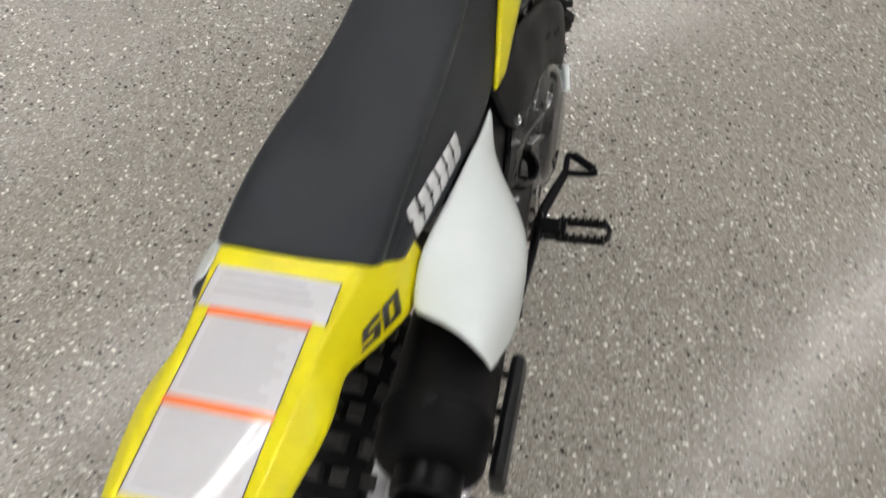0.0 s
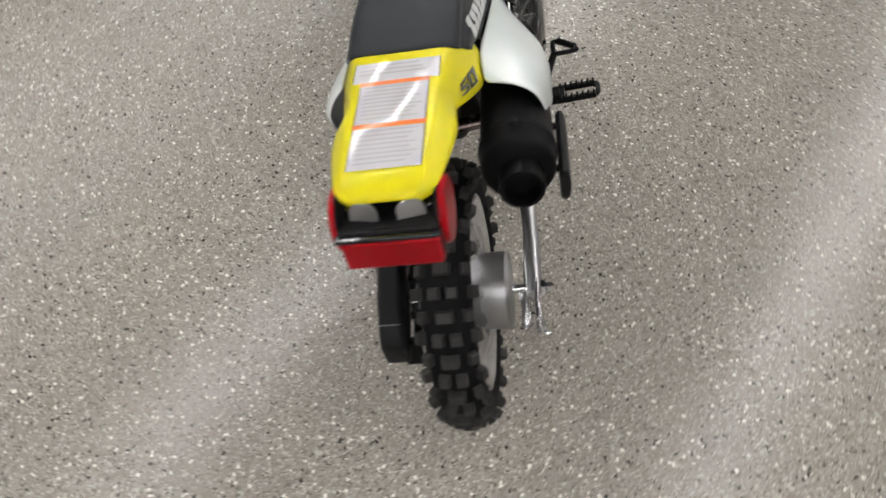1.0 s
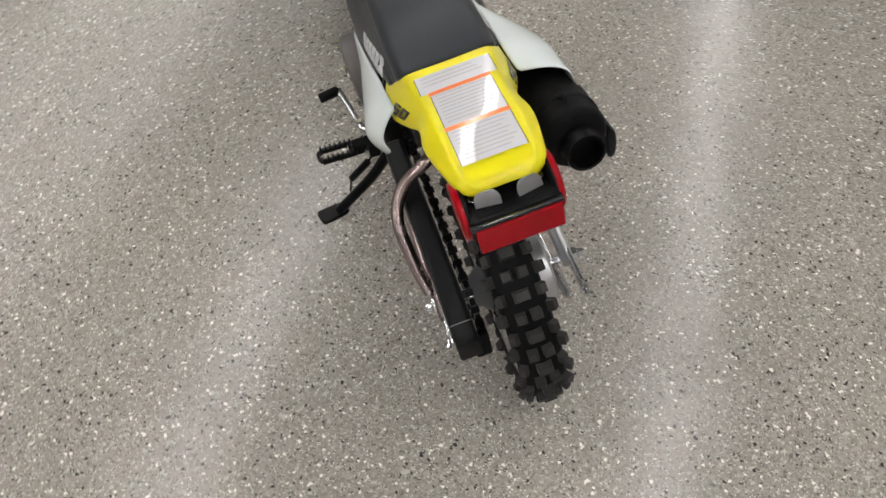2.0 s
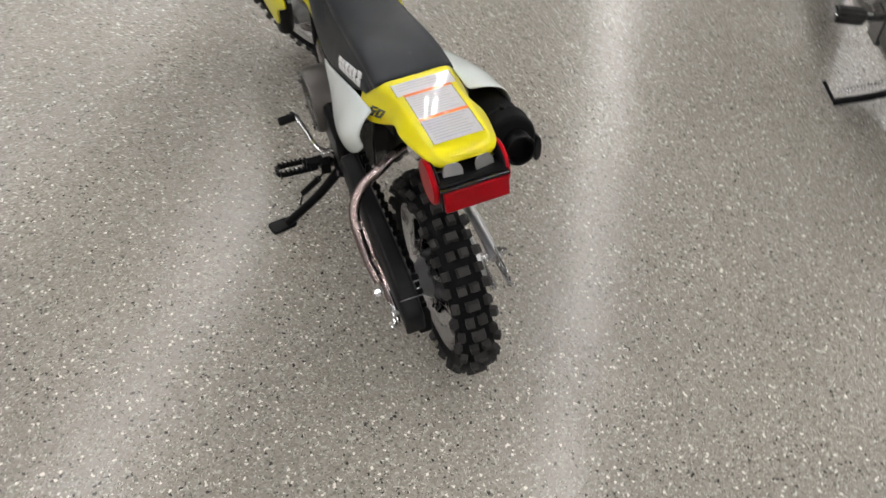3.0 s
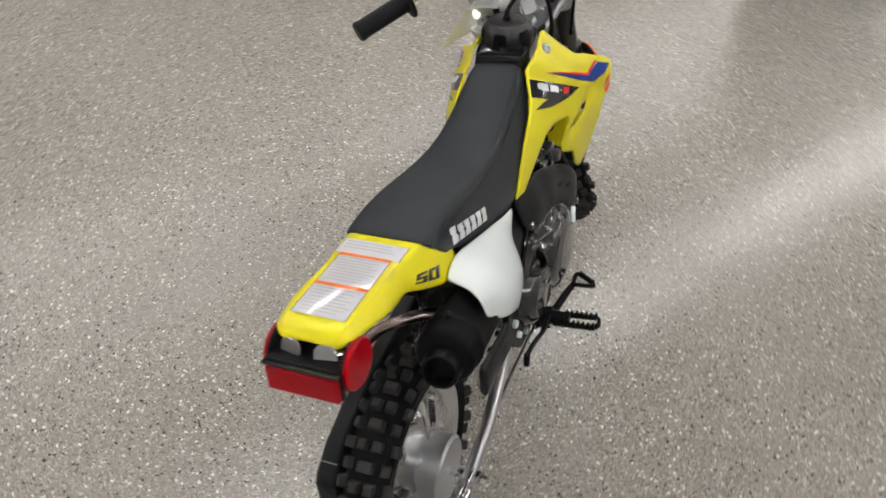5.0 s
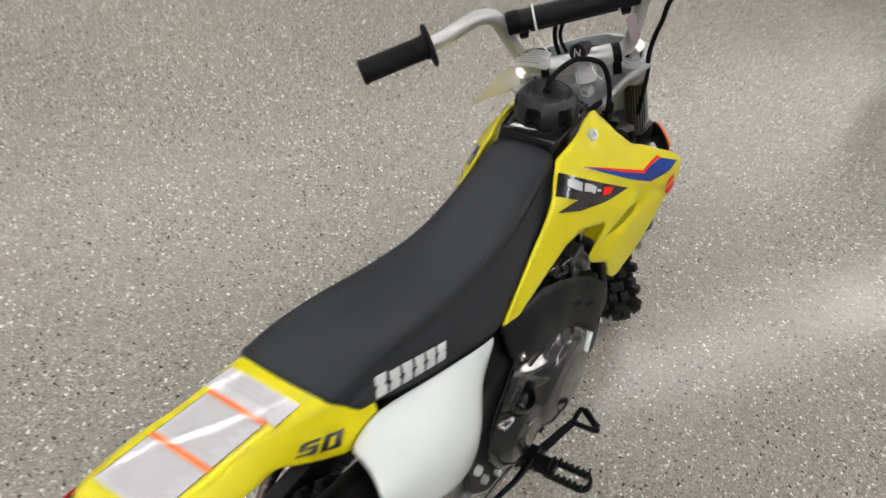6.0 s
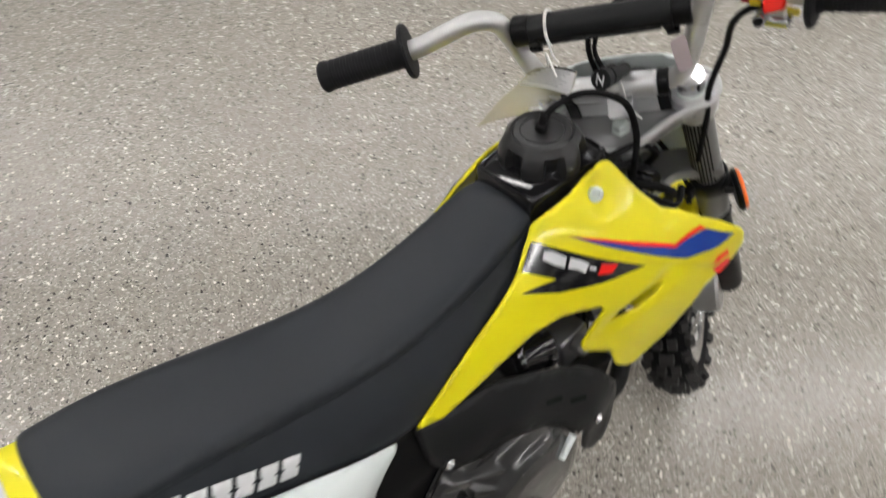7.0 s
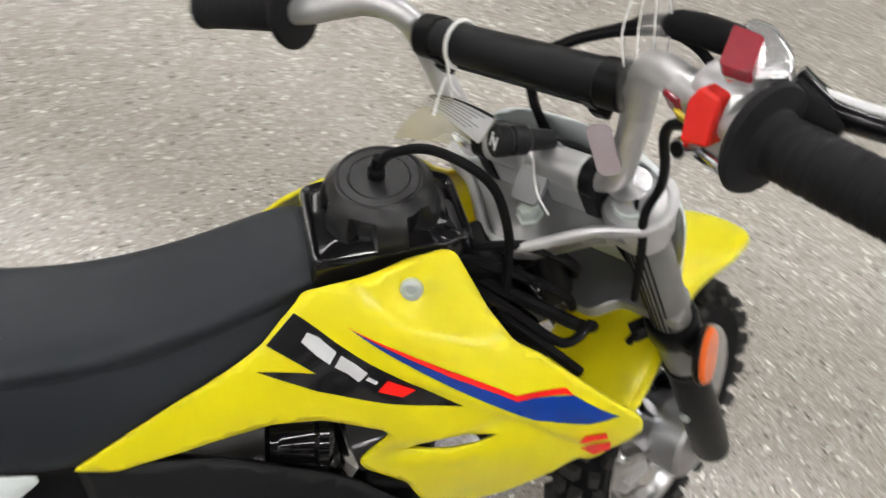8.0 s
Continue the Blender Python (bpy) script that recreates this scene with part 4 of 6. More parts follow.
part("frame_strap", Shape().tube([(0.092, 0.326, 0.400), (0.093, 0.305, 0.370), (0.092, 0.286, 0.338), (0.091, 0.268, 0.300)], 0.0042, 10, 4), BLACK_GLOSS, bike, "glossy black cable along the frame plate")
part("guard_pin", Shape().tube([(0.1345, 0.4770, 0.3360), (0.1400, 0.4530, 0.3190)], 0.0046, 10, 1), WHITE, bike, "short white pin")
MUF_A, MUF_B = Vector((0.100, 0.135, 0.458)), Vector((0.1065, -0.082, 0.5080))
mm = frame_of(MUF_A, MUF_B)
L = (MUF_B - MUF_A).length
muffler = part("silencer", Shape().turned([(-0.02, 0.012), (0.0, 0.031), (0.012, 0.037), (L - 0.038, 0.0388), (L - 0.036, 0.0405), (L - 0.030, 0.0405), (L - 0.028, 0.0388), (L - 0.007, 0.0382), (L - 0.002, 0.0360), (L + 0.001, 0.0320), (L + 0.002, 0.0)], mm, 40), BLACK_MATTE, bike, "matte black silencer", angle=40)
part("tail_pipe", Shape().turned([(L - 0.002, 0.0240), (L + 0.019, 0.0235), (L + 0.022, 0.0225), (L + 0.022, 0.0195), (L + 0.004, 0.0180), (L + 0.003, 0.0)], mm @ pose(0, 0.002, -0.006), 28), BLACK_SATIN, muffler, "short black outlet pipe", angle=40)
part("silencer_bolt", Shape().turned([(0, 0.005), (0.004, 0.005), (0.005, 0.003), (0.005, 0)], frame_of((0.104, -0.048, 0.545), (0.104, -0.050, 0.56), (1, 0, 0)), 10), BLACK_SATIN, muffler)
shield_rows = []
for y, k in ((0.028, 0.80), (0.026, 1.0), (0.022, 1.0), (-0.03, 1.0), (-0.069, 1.0), (-0.073, 1.0), (-0.075, 0.80)):
    zc = 0.454 + (0.017 - y) * 0.17
    shield_rows.append([(0.1505 + dx * k, y, zc + dz * k) for dx, dz in ((-0.006, 0.020), (0.000, 0.026), (0.006, 0.020), (0.0075, 0.0), (0.006, -0.022), (0.000, -0.028), (-0.006, -0.022), (-0.0045, 0.0))])
shield = part("heat_shield", Shape().grid(shield_rows, close_u=True, cap=True), DARK_PLASTIC, bike, "black plastic shield beside the silencer", sub=1)
for y in (0.01, -0.02, -0.05):
    part("shield_spacer", Shape().tube([(0.140, y, 0.470), (0.150, y, 0.468)], 0.004, 8, 1), BLACK_SATIN, shield)


def moved(s, m):
    s.v = [tuple(m @ Vector(p)) for p in s.v]
    return s


# tail lamp bracket with reflectors
bracket = part("lamp_bracket", Shape().box((0.074, 0.060, 0.004), pose(0, -0.170, 0.585, -8)), BLACK_SATIN, bike, "black bracket under the fender tip", bevel=0.001)
part("bracket_arm", Shape().plate(rounded([(-0.044, -0.036), (0.044, -0.036), (0.044, -0.026), (0.036, 0.03), (-0.036, 0.03), (-0.044, -0.026)], 0.005), pose(0, -0.168, 0.586, -6), 0.003), BLACK_SATIN, bracket, bevel=0.0008)
part("bracket_lip", Shape().box((0.092, 0.009, 0.004), pose(0, -0.2050, 0.5875, -10)), BLACK_GLOSS, bracket, "grey top strip", bevel=0.001)
part("rear_reflector", Shape().box((0.086, 0.007, 0.031), pose(0.001, -0.2085, 0.569, -6)), RED_LENS, bracket, "wide red rear reflector", bevel=0.0015)
part("reflector_back", Shape().box((0.090, 0.006, 0.034), pose(0.001, -0.2025, 0.570, -6)), BLACK_SATIN, bracket, bevel=0.001)
for sx in (1, -1):
    m = pose(sx * 0.043, -0.170, 0.574, 0, 0, 0)
    part("side_reflector", Shape().turned([(0.000, 0.0305), (sx * 0.006, 0.0305), (sx * 0.0085, 0.028), (sx * 0.009, 0.0)], m, 32), RED_LENS, bracket, "round red side reflector")
    part("reflector_back", Shape().turned([(-sx * 0.003, 0.026), (0, 0.0315), (sx * 0.002, 0.0315), (sx * 0.002, 0.0)], m, 32), BLACK_SATIN, bracket)
    part("bracket_tab", Shape().plate(rounded([(-0.013, -0.012), (0.013, -0.012), (0.013, 0.006), (0.008, 0.013), (-0.008, 0.013), (-0.013, 0.006)], 0.004), pose(sx * 0.021, -0.186, 0.5925, 66, 0, sx * 10), 0.002), ALLOY, bracket, "bent bright steel tab", bevel=0.0006)
    part("bracket_nut", Shape().turned([(0, 0.0055), (0.005, 0.0055), (0.006, 0.004), (0.006, 0.0)], frame_of((sx * 0.034, -0.176, 0.5885), (sx * 0.034, -0.176, 0.6), (1, 0, 0)), 6), STEEL, bracket, "bright nut")


# wheels
def tyre_shape(R, half, seg=64):
    prof = [(-0.80, 0.705), (-1.0, 0.80), (-1.04, 0.85), (-0.93, 0.897), (-0.6, 0.932), (0, 0.950), (0.6, 0.932), (0.93, 0.897), (1.04, 0.85), (1.0, 0.80), (0.80, 0.705), (0.55, 0.69), (-0.55, 0.69)]
    return Shape().turned([(a * half, r * R) for a, r in prof], Matrix.Identity(4), seg, close=True)


def block_mesh(w, l, h):
    """One moulded tread block: a bevelled stub, wider at its foot."""
    s = Shape()
    rings = [[(a * w * t, b * l * t, z) for a, b in ((-.5, -.5), (.5, -.5), (.5, .5), (-.5, .5))] for z, t in ((-h * 0.6, 1.06), (h * 0.82, 0.92), (h, 0.80))]
    s.grid(rings, close_u=True, cap=True)
    me = bpy.data.meshes.new("tread_block")
    me.from_pydata(s.v, [], s.f)
    me.materials.append(BLOCK_RUBBER)
    return me


def tread(tyre, m, R, half, rows=40):
    """Rows of separate tread blocks round a tyre."""
    pitch = 2 * math.pi * R / rows
    kinds = {"mid": block_mesh(half * 0.70, pitch * 0.50, R * 0.058), "pair": block_mesh(half * 0.46, pitch * 0.50, R * 0.058), "side": block_mesh(half * 0.38, pitch * 0.52, R * 0.056), "edge": block_mesh(half * 0.34, pitch * 0.54, R * 0.054)}
    for k in range(rows):
        th = 2 * math.pi * k / rows
        row = [("pair", -0.32, -8), ("pair", 0.32, 8), ("edge", -1.0, -52), ("edge", 1.0, 52)] if k % 2 else [("mid", 0.0, 0), ("side", -0.80, -32), ("side", 0.80, 32)]
        for kind, cx, tilt in row:
            rr = R * (0.946 - 0.062 * cx * cx)
            ob = new("tread_block", kinds[kind])
            ob.parent = tyre
            ob.matrix_basis = m @ Matrix.Rotation(th, 4, "X") @ pose(cx * half, 0, rr, 0, tilt, 0)


def wheel(name, m, label, axle=0.118):
    R, half = R_TYRE, 0.031
    rim = Shape().turned([(-0.0275, 0.129), (-0.0285, 0.136), (-0.0255, 0.136), (-0.0225, 0.126), (-0.013, 0.117), (0.013, 0.117), (0.0225, 0.126), (0.0255, 0.136), (0.0285, 0.136), (0.0275, 0.129), (0.021, 0.121), (0.013, 0.112), (-0.013, 0.112), (-0.021, 0.121)], Matrix.Identity(4), 56, close=True)
    w = part(name, moved(rim, m), STEEL, bike, label, angle=40)
    tyre = part(name.replace("wheel", "tyre"), moved(tyre_shape(R, half), m), RUBBER, bike, "black knobbly tyre", angle=25)
    tread(tyre, m, R, half)
    part("hub", moved(Shape().turned([(-0.055, 0.0), (-0.055, 0.022), (-0.045, 0.026), (-0.028, 0.040), (0.016, 0.042), (0.018, 0.053), (0.062, 0.054), (0.066, 0.050), (0.067, 0.0)], Matrix.Identity(4), 40), m), ALLOY, w, "smooth alloy hub and brake drum", angle=30)
    for sx in (1, -1):
        disc = Shape()
        rings = []
        for r, a in ((0.040, 0.026), (0.050, 0.027), (0.058, 0.023), (0.070, 0.020), (0.092, 0.014), (0.102, 0.012), (0.108, 0.010), (0.1135, 0.012)):
            rings.append([(sx * (a + (0.010 * min(1.0, max(0.0, 0.9 * math.cos(9 * 2 * math.pi * k / 72) + 0.15)) if 0.055 < r < 0.105 else 0)), r * math.cos(2 * math.pi * k / 72), r * math.sin(2 * math.pi * k / 72)) for k in range(72)])
        part("wheel_disc", moved(disc.grid(rings, close_u=True), m), CHROME, w, "pressed bright steel wheel disc", thick=0.002, angle=60)
    part("axle", moved(Shape().turned([(-axle, 0.0), (-axle, 0.006), (-axle + 0.010, 0.006), (-axle + 0.010, 0.010), (-axle + 0.017, 0.010), (-axle + 0.017, 0.006), (axle - 0.020, 0.006), (axle - 0.020, 0.010), (axle - 0.012, 0.010), (axle - 0.012, 0.006), (axle, 0.006), (axle, 0.0)], Matrix.Identity(4), 12), m), STEEL, w, "bright axle")
    return w


wheel("rear_wheel", pose(0, AX, AZ, 4), "rear wheel with bright steel disc and knobbly tyre")

# swing arm, chain case, chain, brake
swing = part("swing_arm", Shape().tube([(0.062, 0.31, 0.215), (0.080, 0.22, 0.212), (0.096, 0.08, 0.202), (0.098, -0.035, 0.190)], 0.0105, 12), ALLOY, bike, "silver tube swing arm")
part("swing_arm_tube", Shape().tube([(-0.062, 0.31, 0.215), (-0.090, 0.20, 0.212), (-0.100, 0.08, 0.202), (-0.098, -0.050, 0.188)], 0.0125, 12), FILMED_STEEL, swing, "steel tube wrapped in pinkish film")
for sx in (1, -1):
    part("axle_plate", Shape().plate(rounded([(-0.05, -0.016), (0.028, -0.014), (0.03, 0.014), (-0.05, 0.016)], 0.006), pose(sx * 0.101, AX - 0.008, AZ, 90, 0, 90), 0.005), STEEL, swing, "bright chain adjuster plate", bevel=0.001)
    part("adjuster_bolt", Shape().tube([(sx * 0.103, -0.045, 0.185), (sx * 0.103, -0.088, 0.178)], 0.0038, 8, 1).turned([(0, 0.0065), (0.006, 0.0065)], frame_of((sx * 0.103, -0.074, 0.180), (sx * 0.103, -0.09, 0.178)), 6), STEEL, swing)
    part("adjuster_hook", Shape().tube([(sx * 0.103, -0.050, 0.172), (sx * 0.108, -0.076, 0.160), (sx * 0.116, -0.078, 0.158)], 0.004, 8, 3), STEEL, swing)
    part("axle_nut", Shape().turned([(0, 0.0115), (sx * 0.009, 0.0115), (sx * 0.011, 0.007), (sx * 0.02, 0.006), (sx * 0.02, 0)], pose(sx * 0.104, AX, AZ), 6), STEEL, swing, "bright axle nut")
part("brake_rod", Shape().tube([(0.102, 0.355, 0.165), (0.088, 0.20, 0.150), (0.083, 0.05, 0.140), (0.083, -0.065, 0.145)], 0.0032, 8), STEEL, bike, "thin bright brake rod")
spring = Shape()
spring.tube([(0.083 + 0.007 * math.cos(k * 0.9), -0.005 - k * 0.0006, 0.142 + 0.007 * math.sin(k * 0.9)) for k in range(90)], 0.0011, 5, 1)
part("brake_spring", spring, STEEL, bike, "small coil spring on the brake rod")
part("brake_arm", Shape().plate(rounded([(-0.010, -0.008), (0.052, -0.006), (0.052, 0.006), (-0.010, 0.008)], 0.005), pose(0.079, AX - 0.010, 0.187, 90, 50, 90), 0.005), STEEL, bike, bevel=0.001)
case_rows = []
for y, zc, xc in ((0.215, 0.270, -0.0860), (0.210, 0.270, -0.0860), (0.12, 0.267, -0.0855), (0.05, 0.265, -0.0850), (-0.02, 0.259, -0.0845), (-0.08, 0.244, -0.0840), (-0.120, 0.226, -0.0840), (-0.128, 0.216, -0.0840)):
    w, h = 0.0168, 0.030 if y > -0.12 else 0.021
    case_rows.append([(xc - w, y, zc - h), (xc - w, y, zc + h * 0.72), (xc - w * 0.72, y, zc + h), (xc + w * 0.72, y, zc + h), (xc + w, y, zc + h * 0.72), (xc + w, y, zc - h)])
case = part("chain_case", Shape().grid(case_rows, cap=True), DARK_PLASTIC, bike, "dark plastic chain case", bevel=0.003, angle=50)
part("case_seam", Shape().box((0.030, 0.0012, 0.0012), pose(-0.0840, -0.108, 0.2622, 22)), CLAMP_GREY, case)
part("case_flap", Shape().plate(rounded([(-0.012, -0.022), (0.012, -0.022), (0.014, 0.022), (-0.014, 0.022)], 0.005), pose(-0.066, -0.112, 0.196, 75), 0.012), BLACK_SATIN, case, "black end piece under the chain case", bevel=0.002)
chain = Shape()
cl = [Vector((-0.058, 0.31, 0.285)), Vector((-0.058, -0.02, 0.252))]
n = 30
for k in range(n):
    p = cl[0].lerp(cl[1], k / n)
    chain.box((0.013 if k % 2 else 0.007, 0.0070, 0.008), pose(*p, 6))
for k in range(18):
    th = math.pi / 2 + math.pi * k / 17
    chain.box((0.012 if k % 2 else 0.008, 0.0098, 0.009), pose(-0.058, AX + 0.066 * math.cos(th), AZ + 0.066 * math.sin(th), math.degrees(th) + 90))
for k in range(n):
    p = Vector((-0.058, 0.31, 0.235)).lerp(Vector((-0.058, -0.02, 0.121)), k / n)
    chain.box((0.012 if k % 2 else 0.008, 0.0098, 0.009), pose(*p, 19))
part("chain", chain, BLACK_SATIN, bike, "black roller chain", angle=20)
teeth = Shape()
teeth.turned([(-0.061, 0.0), (-0.061, 0.060), (-0.055, 0.060), (-0.055, 0.0)], pose(0, AX, AZ), 40)
for k in range(36):
    th = 2 * math.pi * k / 36
    teeth.box((0.005, 0.006, 0.010), pose(-0.058, AX + 0.063 * math.cos(th), AZ + 0.063 * math.sin(th), math.degrees(th) - 90))
part("sprocket", teeth, STEEL, bike, "steel rear sprocket", angle=30)
part("swingarm_tube", Shape().tube([(0.060, 0.128, 0.368), (0.0, 0.122, 0.363), (-0.030, 0.114, 0.357), (-0.055, 0.105, 0.347), (-0.088, 0.103, 0.324), (-0.110, 0.090, 0.301), (-0.119, 0.070, 0.278), (-0.119, 0.046, 0.248), (-0.116, 0.020, 0.218), (-0.110, -0.005, 0.197)], 0.0094, 16), FILMED_STEEL, bike, "bent steel tube wrapped in pinkish film")
part("shock", Shape().tube([(0.0, 0.17, 0.45), (0.0, 0.22, 0.26)], 0.018, 12, 1), BLACK_SATIN, bike)
part("tail_clamp", Shape().turned([(-0.012, 0.017), (0.012, 0.017)], frame_of((-0.02, -0.05, 0.520), (-0.045, -0.035, 0.50)), 16), STEEL, bike, "bright clamp on the tube")


# footpegs with teeth
def footpeg(sx):
    a, b = Vector((sx * 0.150, 0.339, 0.187)), Vector((sx * 0.211, 0.338, 0.194))
    m = frame_of(a, b)
    Lp = (b - a).length
    peg = Shape()
    peg.plate(rounded([(0.0, -0.016), (Lp, -0.016), (Lp, -0.010), (0.0, -0.010)], 0.002), m, 0.009)
    peg.plate(rounded([(0.0, 0.010), (Lp, 0.010), (Lp, 0.016), (0.0, 0.016)], 0.002), m, 0.009)
    peg.plate(rounded([(0.0, -0.012), (0.012, -0.012), (0.012, 0.012), (0.0, 0.012)], 0.002), m, 0.013)
    end = [(Lp - 0.008 + 0.016 * math.cos(t), 0.016 * math.sin(t)) for t in [math.pi * (k / 8 - 0.5) for k in range(9)]]
    inn = [(Lp - 0.008 + 0.0105 * math.cos(t), 0.0105 * math.sin(t)) for t in [math.pi * (0.5 - k / 8) for k in range(9)]]
    peg.plate(end + inn, m, 0.009)
    for k in range(7):
        for v in (-0.013, 0.013):
            peg.plate([(0.003 + k * Lp / 7, -0.006), (0.0095 + k * Lp / 7, -0.006), (0.0078 + k * Lp / 7, 0.006), (0.0047 + k * Lp / 7, 0.006)], m @ pose(0, v, 0.0035, 90), 0.006)
    p = part("footpeg", peg, BLACK_SATIN, bike, "black folding footpeg with saw teeth", angle=30)
    part("peg_hinge", Shape().box((0.030, 0.022, 0.020), m @ pose(-0.010, 0, 0)).box((0.020, 0.034, 0.026), m @ pose(-0.030, 0.004, -0.003)).tube([(sx * 0.05, 0.36, 0.15), (sx * 0.085, 0.358, 0.158), (sx * 0.122, 0.345, 0.180)], 0.012, 10, 4), BLACK_SATIN, p, bevel=0.002)
    part("peg_pin", Shape().turned([(-0.020, 0.0045), (0.020, 0.0045)], m @ pose(-0.016, 0, 0.0, 0, 0, 90), 10), STEEL, p)


footpeg(1)
footpeg(-1)
pedal = part("brake_pedal", Shape().tube([(0.095, 0.335, 0.160), (0.118, 0.352, 0.170), (0.130, 0.378, 0.178), (0.140, 0.400, 0.190), (0.150, 0.422, 0.200)], [0.0085, 0.0080, 0.0070, 0.0065, 0.0055], 10, 5, flat=0.7), BLACK_SATIN, bike, "black brake pedal")
toe = [(0.150, 0.421, 0.201), (0.149, 0.436, 0.202), (0.150, 0.449, 0.202), (0.158, 0.447, 0.202), (0.184, 0.430, 0.202), (0.186, 0.424, 0.202), (0.168, 0.421, 0.202)]
part("pedal_loop", Shape().tube(toe + toe[:1], 0.0042, 8, 3), BLACK_SATIN, pedal)
part("pedal_pad", Shape().tube([(0.157, 0.447, 0.206), (0.185, 0.428, 0.206)], 0.0056, 8, 1), BLACK_SATIN, pedal)
part("pedal_arm", Shape().tube([(0.125, 0.335, 0.190), (0.126, 0.290, 0.196), (0.124, 0.240, 0.216), (0.122, 0.205, 0.222)], [0.0075, 0.0065, 0.0062, 0.0055], 10, 5, flat=0.6).tube([(0.122, 0.205, 0.225), (0.123, 0.197, 0.206)], 0.0055, 8, 1), BLACK_SATIN, pedal, "black rear arm of the pedal")
gear = part("gear_lever", Shape().tube([(-0.098, 0.330, 0.200), (-0.124, 0.350, 0.212), (-0.130, 0.375, 0.216), (-0.138, 0.412, 0.226), (-0.144, 0.440, 0.233)], [0.0065, 0.0060, 0.0052, 0.0052, 0.0060], 10, 5), STEEL, bike, "bright gear lever with a black rubber")
part("lever_rubber", Shape().turned([(0, 0.0080), (0.003, 0.0090), (0.034, 0.0090), (0.037, 0.0070)], frame_of((-0.144, 0.440, 0.233), (-0.184, 0.436, 0.232)), 14), RUBBER, gear)
part("lever_clamp", Shape().turned([(-0.010, 0.0095), (0.010, 0.0095)], pose(-0.112, 0.338, 0.205), 14).turned([(-0.008, 0.005), (0.008, 0.005)], pose(-0.128, 0.362, 0.214, 0, 90, 0), 8), STEEL, gear, "bright clamp and bolt")

# kickstand
stand = part("kickstand", Shape().tube([(-0.080, 0.315, 0.190), (-0.105, 0.318, 0.160), (-0.150, 0.325, 0.110), (-0.225, 0.339, 0.044)], [0.011, 0.0105, 0.0095, 0.009], 12, 4), BLACK_SATIN, bike, "black kickstand, folded out")
part("stand_foot", Shape().plate(rounded([(-0.030, -0.018), (0.028, -0.015), (0.028, 0.015), (-0.030, 0.018)], 0.010), pose(-0.236, 0.340, 0.0415, 0, 9.5, 15), 0.008), BLACK_SATIN, stand, bevel=0.002)
part("stand_spring", Shape().tube([(-0.138, 0.330, 0.152), (-0.178, 0.337, 0.117)], 0.0068, 10, 1).tube([(-0.104, 0.322, 0.196), (-0.138, 0.330, 0.152)], 0.0022, 6, 1).tube([(-0.178, 0.337, 0.117), (-0.190, 0.337, 0.086)], 0.0022, 6, 1), BLACK_SATIN, stand, "short black coil spring")
part("stand_pivot", Shape().box((0.03, 0.05, 0.05), pose(-0.080, 0.315, 0.19, 0, 30, 0)), BLACK_SATIN, stand, bevel=0.006)
for p in ((-0.092, 0.27, 0.235), (-0.098, 0.30, 0.18), (-0.095, 0.34, 0.215)):
    part("pivot_bolt", Shape().turned([(0, 0.006), (-0.006, 0.006), (-0.007, 0.0)], pose(*p), 8), STEEL, stand)

# ---- front end, turned to the left about the steering head ----
STEER = pose(0, 0.645, 0.66, RAKE) @ pose(0, 0, 0, 0, 0, TURNED)


def front(name, s, mat, parent=bike, label="", **kw):
    return part(name, moved(s, STEER), mat, parent, label, **kw)


